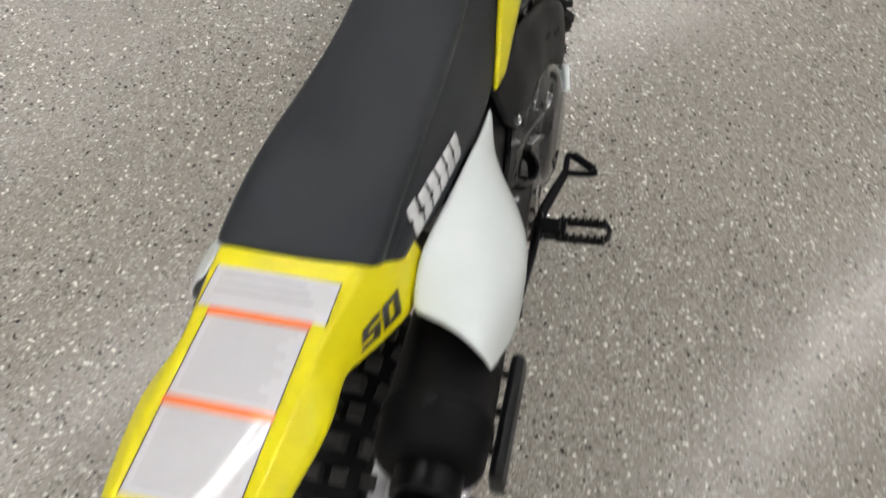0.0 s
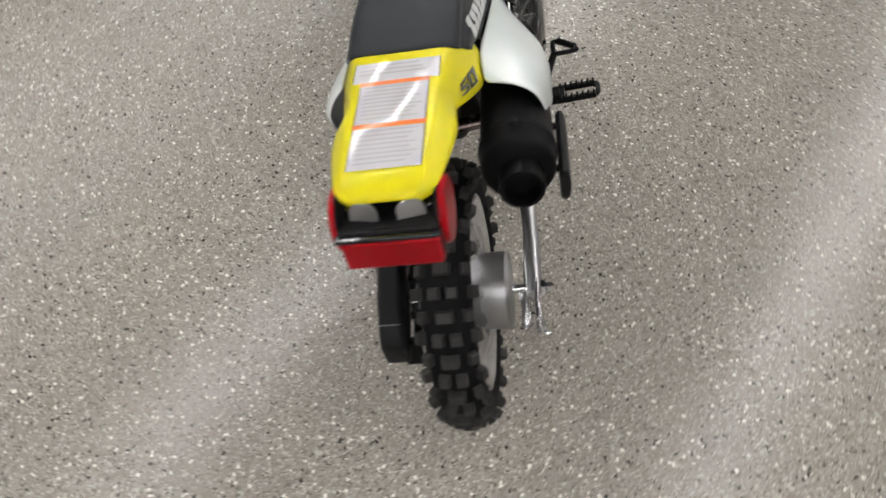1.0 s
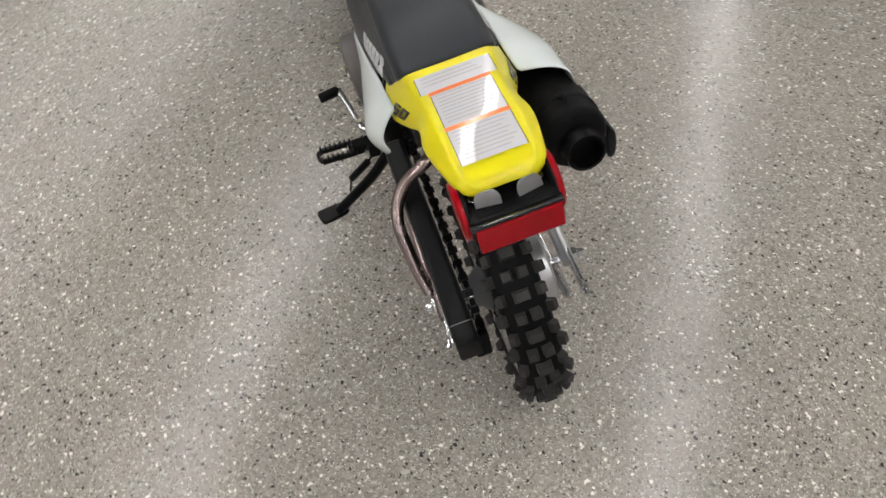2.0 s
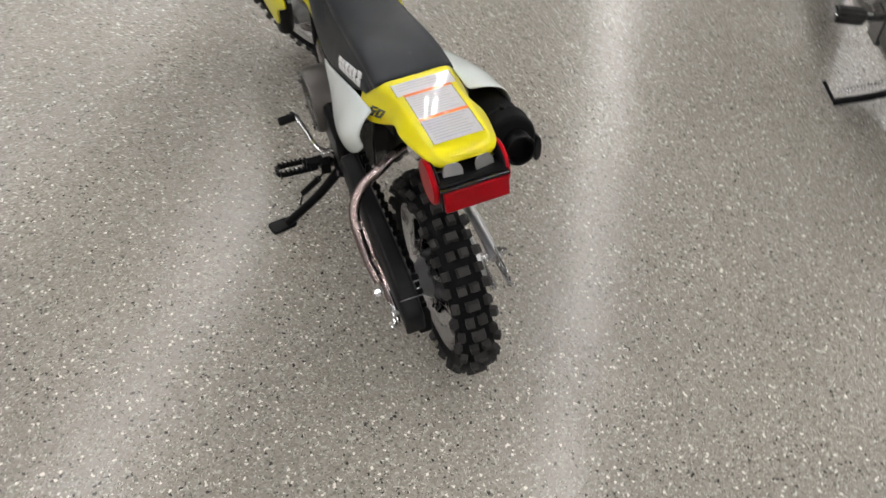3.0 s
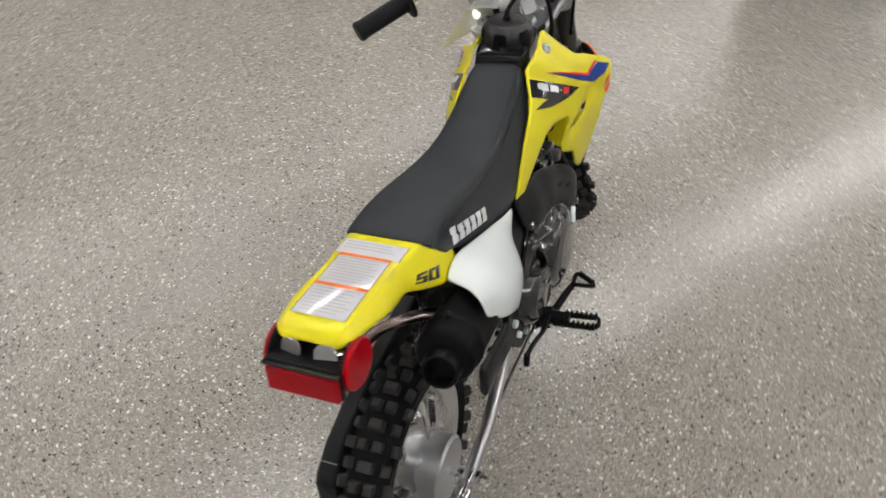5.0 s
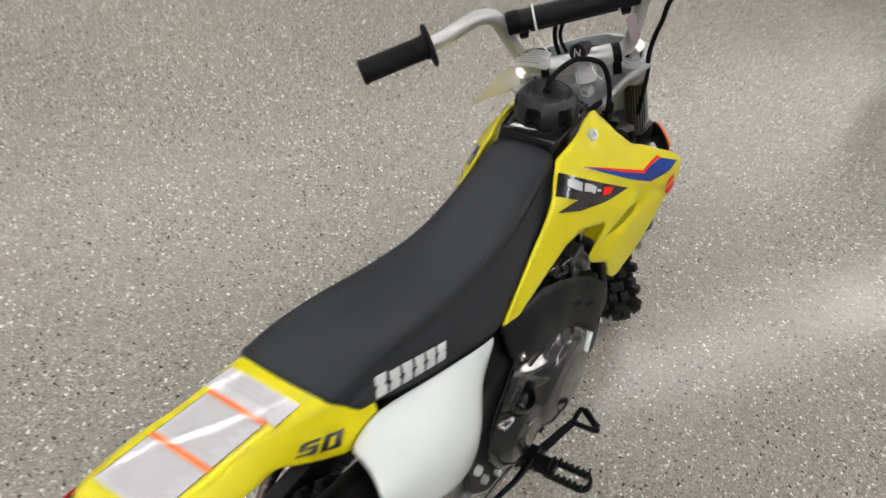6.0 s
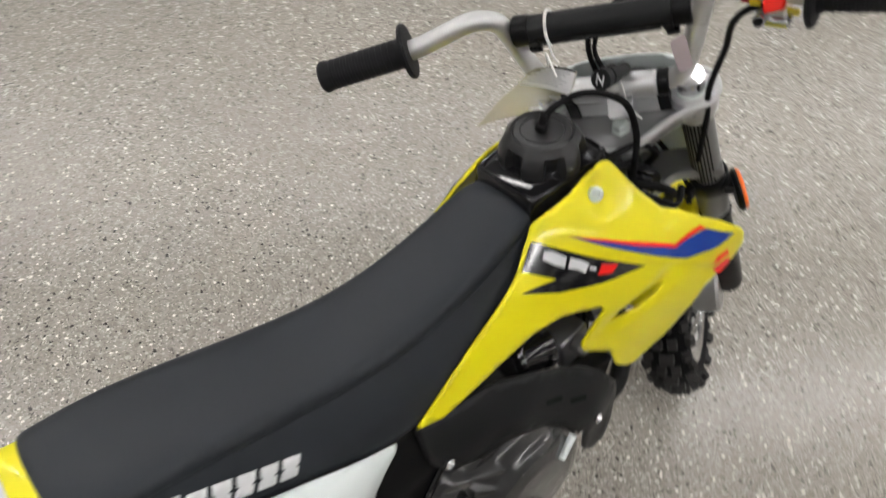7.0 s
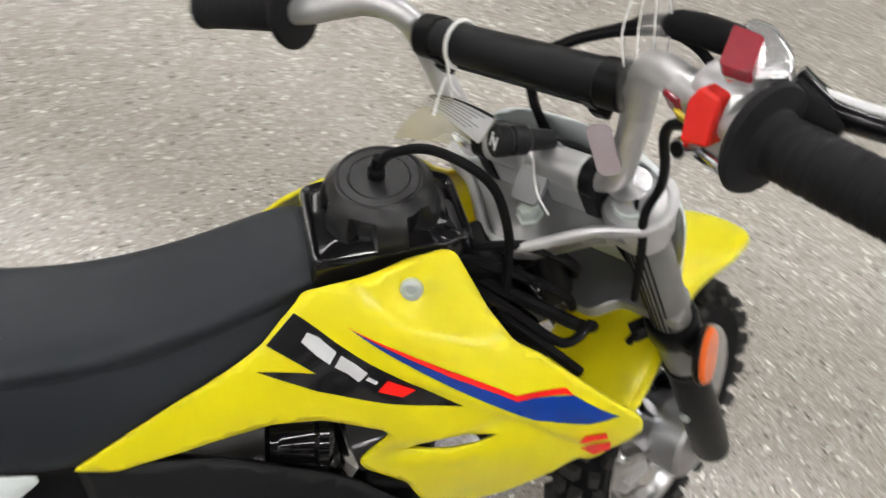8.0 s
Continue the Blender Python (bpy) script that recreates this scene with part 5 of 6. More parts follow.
wheel("front_wheel", STEER @ pose(0, 0.022, -0.54, 30), "front wheel with bright steel disc and knobbly tyre", 0.094)
FX, FY = 0.077, 0.026
for sx in (1, -1):
    leg = front("fork_leg", Shape().turned([(-0.03, 0.016), (-0.045, 0.0150), (-0.56, 0.0150)], pose(sx * FX, FY, 0) @ pose(0, 0, 0, 0, -90, 0), 20), STEEL, bike, "silver telescopic fork leg")
    cover = front("fork_cover", Shape().turned([(0.062, 0.0150), (0.064, 0.0182), (0.238, 0.0182), (0.240, 0.0150)], pose(sx * FX, FY, 0) @ pose(0, 0, 0, 0, 90, 0), 32), FORK_GREY, leg, "grey fork tube with fine dark grooves")
    for k in range(8):
        a = radians(-150 + 13 * k) if sx > 0 else radians(-30 - 13 * k)
        front("groove", Shape().tube([(sx * FX + 0.0180 * math.cos(a), FY + 0.0180 * math.sin(a), -0.085), (sx * FX + 0.0180 * math.cos(a), FY + 0.0180 * math.sin(a), -0.222)], 0.0011, 6, 1), BLACK_SATIN, cover)
    front("fork_slider", Shape().turned([(0.245, 0.0200), (0.252, 0.0210), (0.300, 0.0205), (0.318, 0.0190), (0.322, 0.0160)], pose(sx * FX, FY, 0) @ pose(0, 0, 0, 0, 90, 0), 24), FORK_GREY, leg, "grey fork slider")
    front("fork_foot", Shape().turned([(0.326, 0.0150), (0.330, 0.0190), (0.345, 0.0205), (0.50, 0.0225), (0.555, 0.0215), (0.562, 0.012)], pose(sx * FX, FY, 0) @ pose(0, 0, 0, 0, 90, 0), 28), BLACK_SATIN, leg, "black lower fork leg")
    front("slider_ring", Shape().turned([(0.316, 0.0195), (0.318, 0.0215), (0.327, 0.0215), (0.329, 0.0180)], pose(sx * FX, FY, 0) @ pose(0, 0, 0, 0, 90, 0), 24), BLACK_SATIN, leg, "black dust seal")
    front("leg_bolt", Shape().turned([(0, 0.006), (0.004, 0.006), (0.005, 0.004), (0.005, 0.0)], frame_of((sx * (FX - 0.002), FY - 0.021, -0.42), (sx * FX, FY - 0.05, -0.41)), 8), ZINC, leg, "bright bolt")
    front("fork_collar", Shape().turned([(0.225, 0.0225), (0.228, 0.0245), (0.252, 0.0245), (0.255, 0.0225)], pose(sx * FX, FY, 0) @ pose(0, 0, 0, 0, 90, 0), 24), BLACK_SATIN, leg, "black clamp band")
    front("band_ear", Shape().box((0.012, 0.020, 0.020), pose(sx * (FX - 0.022), FY - 0.018, -0.240, 0, 0, sx * -35)).turned([(0, 0.0042), (0.012, 0.0042), (0.013, 0.003), (0.013, 0.0)], frame_of((sx * (FX - 0.022), FY - 0.026, -0.236), (sx * (FX - 0.024), FY - 0.06, -0.230)), 8), BLACK_SATIN, leg, bevel=0.002)
    front("reflector_stem", Shape().box((0.024, 0.020, 0.016), pose(sx * (FX + 0.023), FY - 0.006, -0.250)), BLACK_SATIN, leg, bevel=0.002)
    front("fork_reflector", Shape().turned([(0.0, 0.0265), (sx * 0.005, 0.0265), (sx * 0.0075, 0.0245), (sx * 0.008, 0.0)], pose(sx * (FX + 0.033), FY - 0.009, -0.2575, 0, 0, sx * 16), 36), ORANGE_LENS, leg, "round orange side reflector")
    front("reflector_rim", Shape().turned([(-sx * 0.004, 0.0235), (0, 0.0280), (sx * 0.003, 0.0280), (sx * 0.003, 0.0)], pose(sx * (FX + 0.0325), FY - 0.009, -0.2575, 0, 0, sx * 16), 36), BLACK_SATIN, leg)
    front("fork_lug", Shape().box((0.022, 0.040, 0.050), pose(sx * FX, FY + 0.004, -0.545)), BLACK_SATIN, leg, bevel=0.006)

# triple clamps, bar clamps
lobe = [(0.077 + 0.0265 * math.cos(radians(a)), 0.028 + 0.0265 * math.sin(radians(a))) for a in (85, 60, 35, 10, -15, -40, -62)]
edge = lobe + [(0.060, -0.008), (0.022, -0.040), (0.008, -0.046)]
TOP = edge + [(-x, y) for x, y in edge[::-1]]
clamp = front("top_clamp", Shape().plate(rounded(TOP, 0.008), pose(0, 0, -0.068), 0.012), CLAMP_GREY, bike, "grey upper fork clamp plate with a bright rim", bevel=0.002)
front("clamp_rim", Shape().tube([(x, y, -0.0555) for x, y in TOP + TOP[:1]], 0.0044, 10, 3), PALE_CASTING, clamp, "raised silver rim")
front("clamp_wall", Shape().grid([[(x, y, z) for x, y in TOP] for z in (-0.057, -0.074)], close_u=True), PALE_CASTING, clamp, thick=0.002)
for sx in (1, -1):
    front("clamp_lobe", Shape().turned([(0.052, 0.0), (0.052, 0.0235), (0.0555, 0.0258), (0.068, 0.0258), (0.084, 0.0245), (0.094, 0.0205), (0.096, 0.0190)], pose(sx * FX, FY, 0) @ pose(0, 0, 0, 0, 90, 0), 28), PALE_CASTING, clamp, "silver clamp lobe round the fork")
    front("fork_cap", Shape().turned([(0.040, 0.0), (0.040, 0.0095), (0.042, 0.0110), (0.048, 0.0115), (0.049, 0.0165), (0.052, 0.0175)], pose(sx * FX, FY, 0) @ pose(0, 0, 0, 0, 90, 0), 12), ZINC, clamp, "alloy fork cap")
    front("bar_clamp", Shape().turned([(-0.006, 0.0135), (-0.005, 0.0150), (0.005, 0.0150), (0.006, 0.0135)], pose(sx * 0.052, 0.020, -0.028), 20).box((0.012, 0.026, 0.030), pose(sx * 0.050, 0.020, -0.046)), BLACK_SATIN, clamp, "black bar clamp")
    front("clamp_block", Shape().turned([(-0.020, 0.0130), (-0.019, 0.0145), (0.019, 0.0145), (0.020, 0.0130)], pose(sx * 0.026, 0.020, -0.028), 24).box((0.034, 0.024, 0.026), pose(sx * 0.027, 0.020, -0.050)), SILVER_PAINT, clamp, "silver bar clamp block", bevel=0.004)
front("stem_nut", Shape().turned([(0, 0.0115), (0.002, 0.0115), (0.002, 0.0090), (0.009, 0.0090), (0.011, 0.007), (0.011, 0)], pose(0.002, -0.011, -0.0625) @ pose(0, 0, 0, 0, -90, 0), 6), ZINC, clamp, "zinc plated stem nut")
front("lower_clamp", Shape().plate(rounded([(-0.10, 0.010), (-0.09, 0.046), (0.09, 0.046), (0.10, 0.010), (0.04, 0.008), (0.022, -0.014), (-0.022, -0.014), (-0.04, 0.008)], 0.008), pose(0, 0, -0.205), 0.016), CLAMP_GREY, bike, "grey lower fork clamp", bevel=0.003)
LA, LB = (0.012, 0.026, -0.008), (-0.004, -0.007, 0.020)
lm = frame_of(LA, LB)
LL = (Vector(LB) - Vector(LA)).length
lock = front("ignition_switch", Shape().turned([(-0.004, 0.0), (-0.004, 0.0070), (0.006, 0.0080), (0.018, 0.0085), (0.021, 0.0110), (LL - 0.014, 0.0112), (LL - 0.012, 0.0098), (LL - 0.010, 0.0118), (LL - 0.001, 0.0118), (LL, 0.0108), (LL, 0.0)], lm, 28), DARK_PLASTIC, bike, "black ignition switch with printed face", angle=30)
front("switch_mark", Shape().box((0.0010, 0.0010, 0.011), lm @ pose(LL + 0.0004, 0.0036, 0)).box((0.0010, 0.0010, 0.011), lm @ pose(LL + 0.0004, -0.0036, 0)).box((0.0010, 0.0010, 0.007), lm @ pose(LL + 0.0004, 0, 0, 38)), DECAL_WHITE, lock, "white printed mark")
front("switch_lead", Shape().tube([(0.011, 0.033, -0.022), (0.020, 0.040, -0.030), (0.036, 0.040, -0.034), (0.050, 0.034, -0.038), (0.058, 0.040, -0.060)], [0.0045, 0.0038, 0.0032, 0.0032, 0.0032], 8, 5), RUBBER, lock)
front("switch_mount", Shape().plate(rounded([(-0.012, -0.030), (0.014, -0.030), (0.018, 0.022), (-0.012, 0.022)], 0.006), pose(0.004, 0.012, -0.026, 30), 0.004), CLAMP_GREY, lock, "grey switch bracket", bevel=0.001)
front("switch_string", Shape().tube([(0.004, 0.020, 0.010), (0.012, 0.006, -0.008), (0.016, -0.006, -0.030), (0.028, -0.014, -0.044)], 0.0009, 6, 5), ZIP_WHITE, lock)

# handlebar
half_bar = [(0, 0.020, -0.028), (0.045, 0.020, -0.028), (0.070, 0.022, -0.020), (0.084, 0.029, 0.012), (0.096, 0.037, 0.050), (0.105, 0.038, 0.076), (0.125, 0.029, 0.092), (0.155, 0.017, 0.092), (0.193, 0.004, 0.090), (0.286, -0.021, 0.096)]
bar = front("handlebar", Shape().tube([(-x, y, z) for x, y, z in half_bar[:0:-1]] + half_bar, 0.0105, 16, 5), SILVER_PAINT, bike, "silver painted steel handlebar")
PY, PZ = 0.037, 0.060
front("cross_bar", Shape().tube([(-0.096, PY, PZ), (0.096, PY, PZ)], 0.007, 10, 1), SILVER_PAINT, bar)
pad = front("bar_pad", Shape().turned([(-0.073, 0.0), (-0.073, 0.0140), (-0.071, 0.0150), (0.071, 0.0150), (0.073, 0.0140), (0.073, 0.0)], pose(0, PY, PZ), 28), DARK_PLASTIC, bar, "black foam bar pad", angle=25)
for sx in (1, -1):
    front("pad_end", Shape().turned([(sx * 0.0715, 0.0), (sx * 0.0715, 0.0150), (sx * 0.0730, 0.0165), (sx * 0.0885, 0.0165), (sx * 0.0900, 0.0150), (sx * 0.0900, 0.0)], pose(0, PY, PZ), 24), BLACK_SATIN, pad, "black end cap", angle=30)
    front("pad_strap", Shape().box((0.010, 0.003, 0.014), pose(sx * 0.067, PY - 0.0145, PZ - 0.006, 20)), BLACK_SATIN, pad, bevel=0.001)
front("pad_ridge", Shape().box((0.120, 0.0035, 0.008), pose(0, PY - 0.010, PZ - 0.0125, 40)), DARK_PLASTIC, pad, bevel=0.001)
for sx in (1, -1):
    front("pad_buckle", Shape().box((0.013, 0.010, 0.012), pose(sx * 0.070, PY - 0.008, PZ - 0.018, 20)), BLACK_SATIN, pad, bevel=0.002)
    m = frame_of((sx * 0.1915, 0.0045, 0.090), (sx * 0.290, -0.022, 0.0963))
    grip = Shape()
    gp = [(0.0, 0.0160), (0.0008, 0.0285), (0.003, 0.0300), (0.006, 0.0285), (0.008, 0.0180), (0.014, 0.0158)]
    for k in range(11):
        gp += [(0.018 + 0.0068 * k, 0.0162), (0.021 + 0.0068 * k, 0.0162), (0.0215 + 0.0068 * k, 0.0158), (0.0243 + 0.0068 * k, 0.0158)]
    gp += [(0.096, 0.0170), (0.101, 0.0172), (0.1035, 0.0150), (0.1035, 0.0)]
    front("hand_grip", grip.turned(gp, m, 32), GRIP_RUBBER, bar, "black ribbed rubber grip", angle=25)

# right controls, set on the bar
def controls(name, shape, mat, parent=bike, label="", **kw):
    return part(name, moved(shape, STEER @ pose(-0.003, 0.017, -0.007)), mat, parent, label, **kw)


# right controls
ctrl = controls("switch_housing", Shape().turned([(0.0, 0.013), (0.003, 0.0165), (0.030, 0.0170), (0.033, 0.015)], frame_of((0.154, 0.012, 0.100), (0.19, -0.003, 0.096)), 24).box((0.028, 0.026, 0.030), pose(0.166, 0.0, 0.084, 0, 0, -20)), SILVER_PAINT, bike, "silver throttle and switch housing in clear film", bevel=0.003)
controls("kill_switch", Shape().plate(rounded([(-0.009, -0.016), (0.009, -0.012), (0.009, 0.016), (-0.004, 0.018), (-0.010, 0.008)], 0.003), pose(0.167, -0.013, 0.101, 62, 0, -12), 0.012), RED_PLASTIC, ctrl, "red kill switch", bevel=0.002)
controls("kill_base", Shape().box((0.022, 0.014, 0.030), pose(0.172, 0.001, 0.093, 10, 0, -15)), RED_FILM, ctrl, "housing under red film", bevel=0.004)
controls("switch_label", Shape().box((0.030, 0.003, 0.008), pose(0.172, -0.012, 0.081, 10, 14, -15)), YELLOW_LABEL, ctrl, "yellow printed label", bevel=0.001)
controls("switch_label", Shape().box((0.010, 0.003, 0.016), pose(0.150, -0.009, 0.089, 10, 0, -25)), YELLOW_LABEL, ctrl, "yellow printed label", bevel=0.001)
controls("red_block", Shape().box((0.014, 0.014, 0.017), pose(0.145, 0.000, 0.096, 10, 0, -25)), RED_FILM, ctrl, "small block under red film", bevel=0.002)
barrel = controls("lock_barrel", Shape().turned([(-0.010, 0.0062), (0.006, 0.0062), (0.007, 0.0056)], frame_of((0.1535, -0.016, 0.0765), (0.148, -0.034, 0.087)), 20), STEEL, ctrl, "small bright lock barrel")
controls("lock_face", Shape().turned([(0.006, 0.0046), (0.0074, 0.0044), (0.0074, 0.0)], frame_of((0.1535, -0.016, 0.0765), (0.148, -0.034, 0.087)), 16), BLACK_SATIN, ctrl, "dark face of the lock")
controls("housing_foot", Shape().box((0.030, 0.016, 0.012), pose(0.166, -0.010, 0.070, 10, 0, -20)), CHROME, ctrl, "bright lower edge of the housing", bevel=0.003)
PERCH = rounded([(0.160, 0.060), (0.175, 0.058), (0.190, 0.046), (0.197, 0.034), (0.194, 0.024), (0.182, 0.020), (0.168, 0.016), (0.160, 0.036)], 0.006)
perch = front("lever_perch", Shape().plate(PERCH, pose(0, 0, 0.101), 0.026), CHROME_BRIGHT, bike, "bright front brake lever perch", bevel=0.005)
front("perch_cap", Shape().plate(rounded([(0.160, 0.045), (0.179, 0.041), (0.184, 0.016), (0.166, 0.018)], 0.003), pose(0, 0, 0.1165), 0.008), RED_FILM, perch, "housing under red film", bevel=0.002)
LEVER = [(0.188, 0.046, 0.086), (0.205, 0.042, 0.079), (0.230, 0.036, 0.081), (0.290, 0.026, 0.088)]
front("brake_lever", Shape().tube(LEVER, [0.0110, 0.0095, 0.0075, 0.0070], 12, 5), BLACK_GLOSS, perch, "black brake lever")
# the gloss on the lever's top edge, laid on as a white strip
front("lever_highlight", Shape().tube([(x, y + 0.003, z + 0.0062) for x, y, z in LEVER[1:]], [0.0026, 0.0030, 0.0030], 8, 4), TICKET, perch, "painted white highlight along the lever")
front("lever_cover", Shape().tube([(0.190, 0.038, 0.090), (0.204, 0.032, 0.082), (0.220, 0.028, 0.076)], [0.009, 0.0105, 0.0075], 12, 4), RUBBER, perch, "black lever cover")
controls("cable_boot", Shape().tube([(0.172, 0.028, 0.1130), (0.158, 0.029, 0.1150), (0.142, 0.030, 0.1168), (0.128, 0.030, 0.1176), (0.122, 0.031, 0.1165)], [0.0085, 0.0090, 0.0088, 0.0080, 0.0045], 12, 4), RUBBER, perch, "black cable boot")
front("brake_cable", Shape().tube([(0.122, 0.047, 0.1100), (0.108, 0.054, 0.1040), (0.090, 0.064, 0.090), (0.069, 0.070, 0.075), (0.022, 0.071, 0.052), (-0.012, 0.066, 0.030), (-0.028, 0.060, -0.005), (-0.024, 0.056, -0.06), (0.0, 0.050, -0.12), (0.04, 0.046, -0.25), (0.055, 0.040, -0.45), (0.05, 0.03, -0.53)], 0.0032, 8, 6), RUBBER, perch, "black brake cable")
front("lamp_lead", Shape().tube([(0.162, 0.026, 0.100), (0.135, 0.046, 0.098), (0.105, 0.060, 0.088), (0.06, 0.064, 0.072), (0.012, 0.062, 0.046), (-0.020, 0.056, 0.0), (-0.014, 0.052, -0.05)], 0.0028, 8, 6), RUBBER, perch, "thin black switch lead")
front("throttle_cable", Shape().tube([(0.156, 0.006, 0.082), (0.138, 0.010, 0.073), (0.125, 0.016, 0.050), (0.117, 0.020, 0.015), (0.107, 0.022, -0.015), (0.096, 0.012, -0.040), (0.090, 0.004, -0.080), (0.074, -0.004, -0.15)], 0.0034, 10, 6), RUBBER, ctrl, "black throttle cable")
front("clear_bag", Shape().tube([(0.092, 0.036, 0.046), (0.098, 0.038, 0.060), (0.108, 0.037, 0.078), (0.126, 0.028, 0.093), (0.142, 0.021, 0.093)], [0.0145, 0.0165, 0.0180, 0.0160, 0.0150], 14, 3, cap=False), CLEAR_FILM, bar, "clear plastic sleeve round the bar")
for k in range(4):
    front("bag_fold", Shape().tube([(0.102 + 0.007 * k, 0.024 + 0.004 * k, 0.094 + 0.004 * (k % 2)), (0.100 + 0.008 * k, 0.032 + 0.004 * k, 0.112), (0.105 + 0.005 * k, 0.042 + 0.004 * k, 0.130)], 0.0006, 6, 4), ZIP_WHITE, bar)
front("bag_tail", Shape().grid([[(0.103 + 0.010 * i + 0.002 * math.sin(3 * i + j), 0.036 + 0.008 * j, 0.094 + 0.018 * j) for i in range(3)] for j in range(4)]), CLEAR_FILM, bar, thick=0.0004)
front("zip_tie", Shape().tube([(-0.052, PY + 0.0172 * math.cos(t), PZ + 0.0172 * math.sin(t)) for t in [2 * math.pi * k / 14 for k in range(15)]], 0.0016, 6, 3), ZIP_WHITE, bar, "white zip tie")
front("zip_end", Shape().tube([(-0.052, PY - 0.017, PZ), (-0.049, PY - 0.026, PZ - 0.014), (-0.046, PY - 0.026, PZ - 0.026)], 0.0013, 6, 4), ZIP_WHITE, bar)
front("hang_tag", Shape().plate(rounded([(-0.008, -0.022), (0.008, -0.022), (0.008, 0.022), (-0.008, 0.022)], 0.006), pose(0.076, 0.014, 0.020, 80, 0, 30), 0.001), TAG_FILM, bar, "small pale tag")

# number plate and front fender
plate_rows = []
for z, w in ((-0.028, 0.052), (-0.032, 0.068), (-0.046, 0.086), (-0.075, 0.0985), (-0.108, 0.0985), (-0.15, 0.089), (-0.205, 0.076), (-0.275, 0.066)):
    plate_rows.append([(x * w, 0.064 - 0.005 * x * x - 0.009 * (abs(x) == 1), z) for x in (-1, -0.96, -0.6, -0.2, 0.2, 0.6, 0.96, 1)])
front("number_plate", Shape().grid(plate_rows), WHITE, bike, "plain white front number plate", thick=0.003, sub=1)
fend_rows = []
for a, w, r, skirt in ((-34, 0.036, 0.236, 0.010), (-29, 0.056, 0.242, 0.016), (-12, 0.064, 0.247, 0.020), (4, 0.056, 0.250, 0.024), (16, 0.046, 0.251, 0.024), (25, 0.0465, 0.252, 0.018), (33, 0.056, 0.255, 0.010), (42, 0.0555, 0.259, 0.006), (48, 0.048, 0.262, 0.004), (52, 0.034, 0.263, 0.003)):
    th = radians(a)
    row = []
    for f in (-1, -0.96, -0.7, 0, 0.7, 0.96, 1):
        rr = r - (skirt if abs(f) == 1 else 0) - 0.005 * f * f
        row.append((f * w, 0.022 + rr * math.sin(th), -0.54 + rr * math.cos(th)))
    fend_rows.append(row)
front("front_fender", Shape().grid(fend_rows), YELLOW, bike, "yellow front fender over the tyre", thick=0.003, sub=2)
part("wiring_box", Shape().box((0.05, 0.05, 0.06), pose(0.02, 0.62, 0.56, 20)), BLACK_SATIN, bike, "black wiring under the tank", bevel=0.008)
part("wire_loop", Shape().tube([(0.045, 0.60, 0.58), (0.065, 0.64, 0.555), (0.085, 0.68, 0.53), (0.070, 0.71, 0.53)], 0.0042, 8, 5), RUBBER, bike, "black wire")
part("wire_end", Shape().tube([(0.06, 0.63, 0.55), (0.085, 0.66, 0.535), (0.105, 0.69, 0.515)], 0.0045, 8, 4), RUBBER, bike)

# loose wiring between tank and fork
for k, pts in enumerate(([(0.034, 0.585, 0.600), (0.050, 0.640, 0.585), (0.048, 0.690, 0.545), (0.030, 0.715, 0.500)], [(0.030, 0.600, 0.575), (0.058, 0.650, 0.560), (0.066, 0.700, 0.525), (0.040, 0.735, 0.480)],
                         [(0.020, 0.610, 0.585), (0.040, 0.655, 0.600), (0.036, 0.700, 0.565), (0.010, 0.720, 0.520)], [(0.045, 0.590, 0.570), (0.070, 0.640, 0.530), (0.060, 0.680, 0.490), (0.040, 0.690, 0.450)])):
    part("wire", Shape().tube(pts, 0.0045 + 0.0012 * (k % 2), 8, 5), RUBBER, bike, "black wire")
part("wire_clip", Shape().box((0.030, 0.008, 0.010), pose(0.050, 0.655, 0.572, 20, 0, 20)), BLACK_GLOSS, bike, bevel=0.002)
part("coil_box", Shape().box((0.040, 0.055, 0.040), pose(0.030, 0.655, 0.520, 25)), BLACK_GLOSS, bike, "black coil box", bevel=0.005)

# ticket in a plastic pouch, hanging from the bar


POUCH = [((-0.061, 0.599, 0.675), (-0.046, 0.648, 0.658)), ((-0.076, 0.600, 0.661), (-0.044, 0.642, 0.646)), ((-0.091, 0.601, 0.641), (-0.045, 0.636, 0.632)),
         ((-0.112, 0.594, 0.614), (-0.074, 0.640, 0.606)), ((-0.146, 0.590, 0.564), (-0.110, 0.642, 0.576))]
POUCH_L, POUCH_R = spline([r[0] for r in POUCH], [1] * 5, 8)[0], spline([r[1] for r in POUCH], [1] * 5, 8)[0]


def pouch_point(u, v):
    k = min(31.999, v * 32)
    i = int(k)
    a, b = POUCH_L[i].lerp(POUCH_L[i + 1], k - i), POUCH_R[i].lerp(POUCH_R[i + 1], k - i)
    return a.lerp(b, u) + Vector((0.2, -0.3, 0.9)) * 0.004 * math.sin(math.pi * u)


def pouch_patch(u0, u1, v0, v1, lift):
    n = Vector((0.45, -0.35, 0.8)).normalized() * lift
    return Shape().grid([[tuple(pouch_point(u0 + (u1 - u0) * i / 8, v0 + (v1 - v0) * j / 10) + n) for i in range(9)] for j in range(11)])


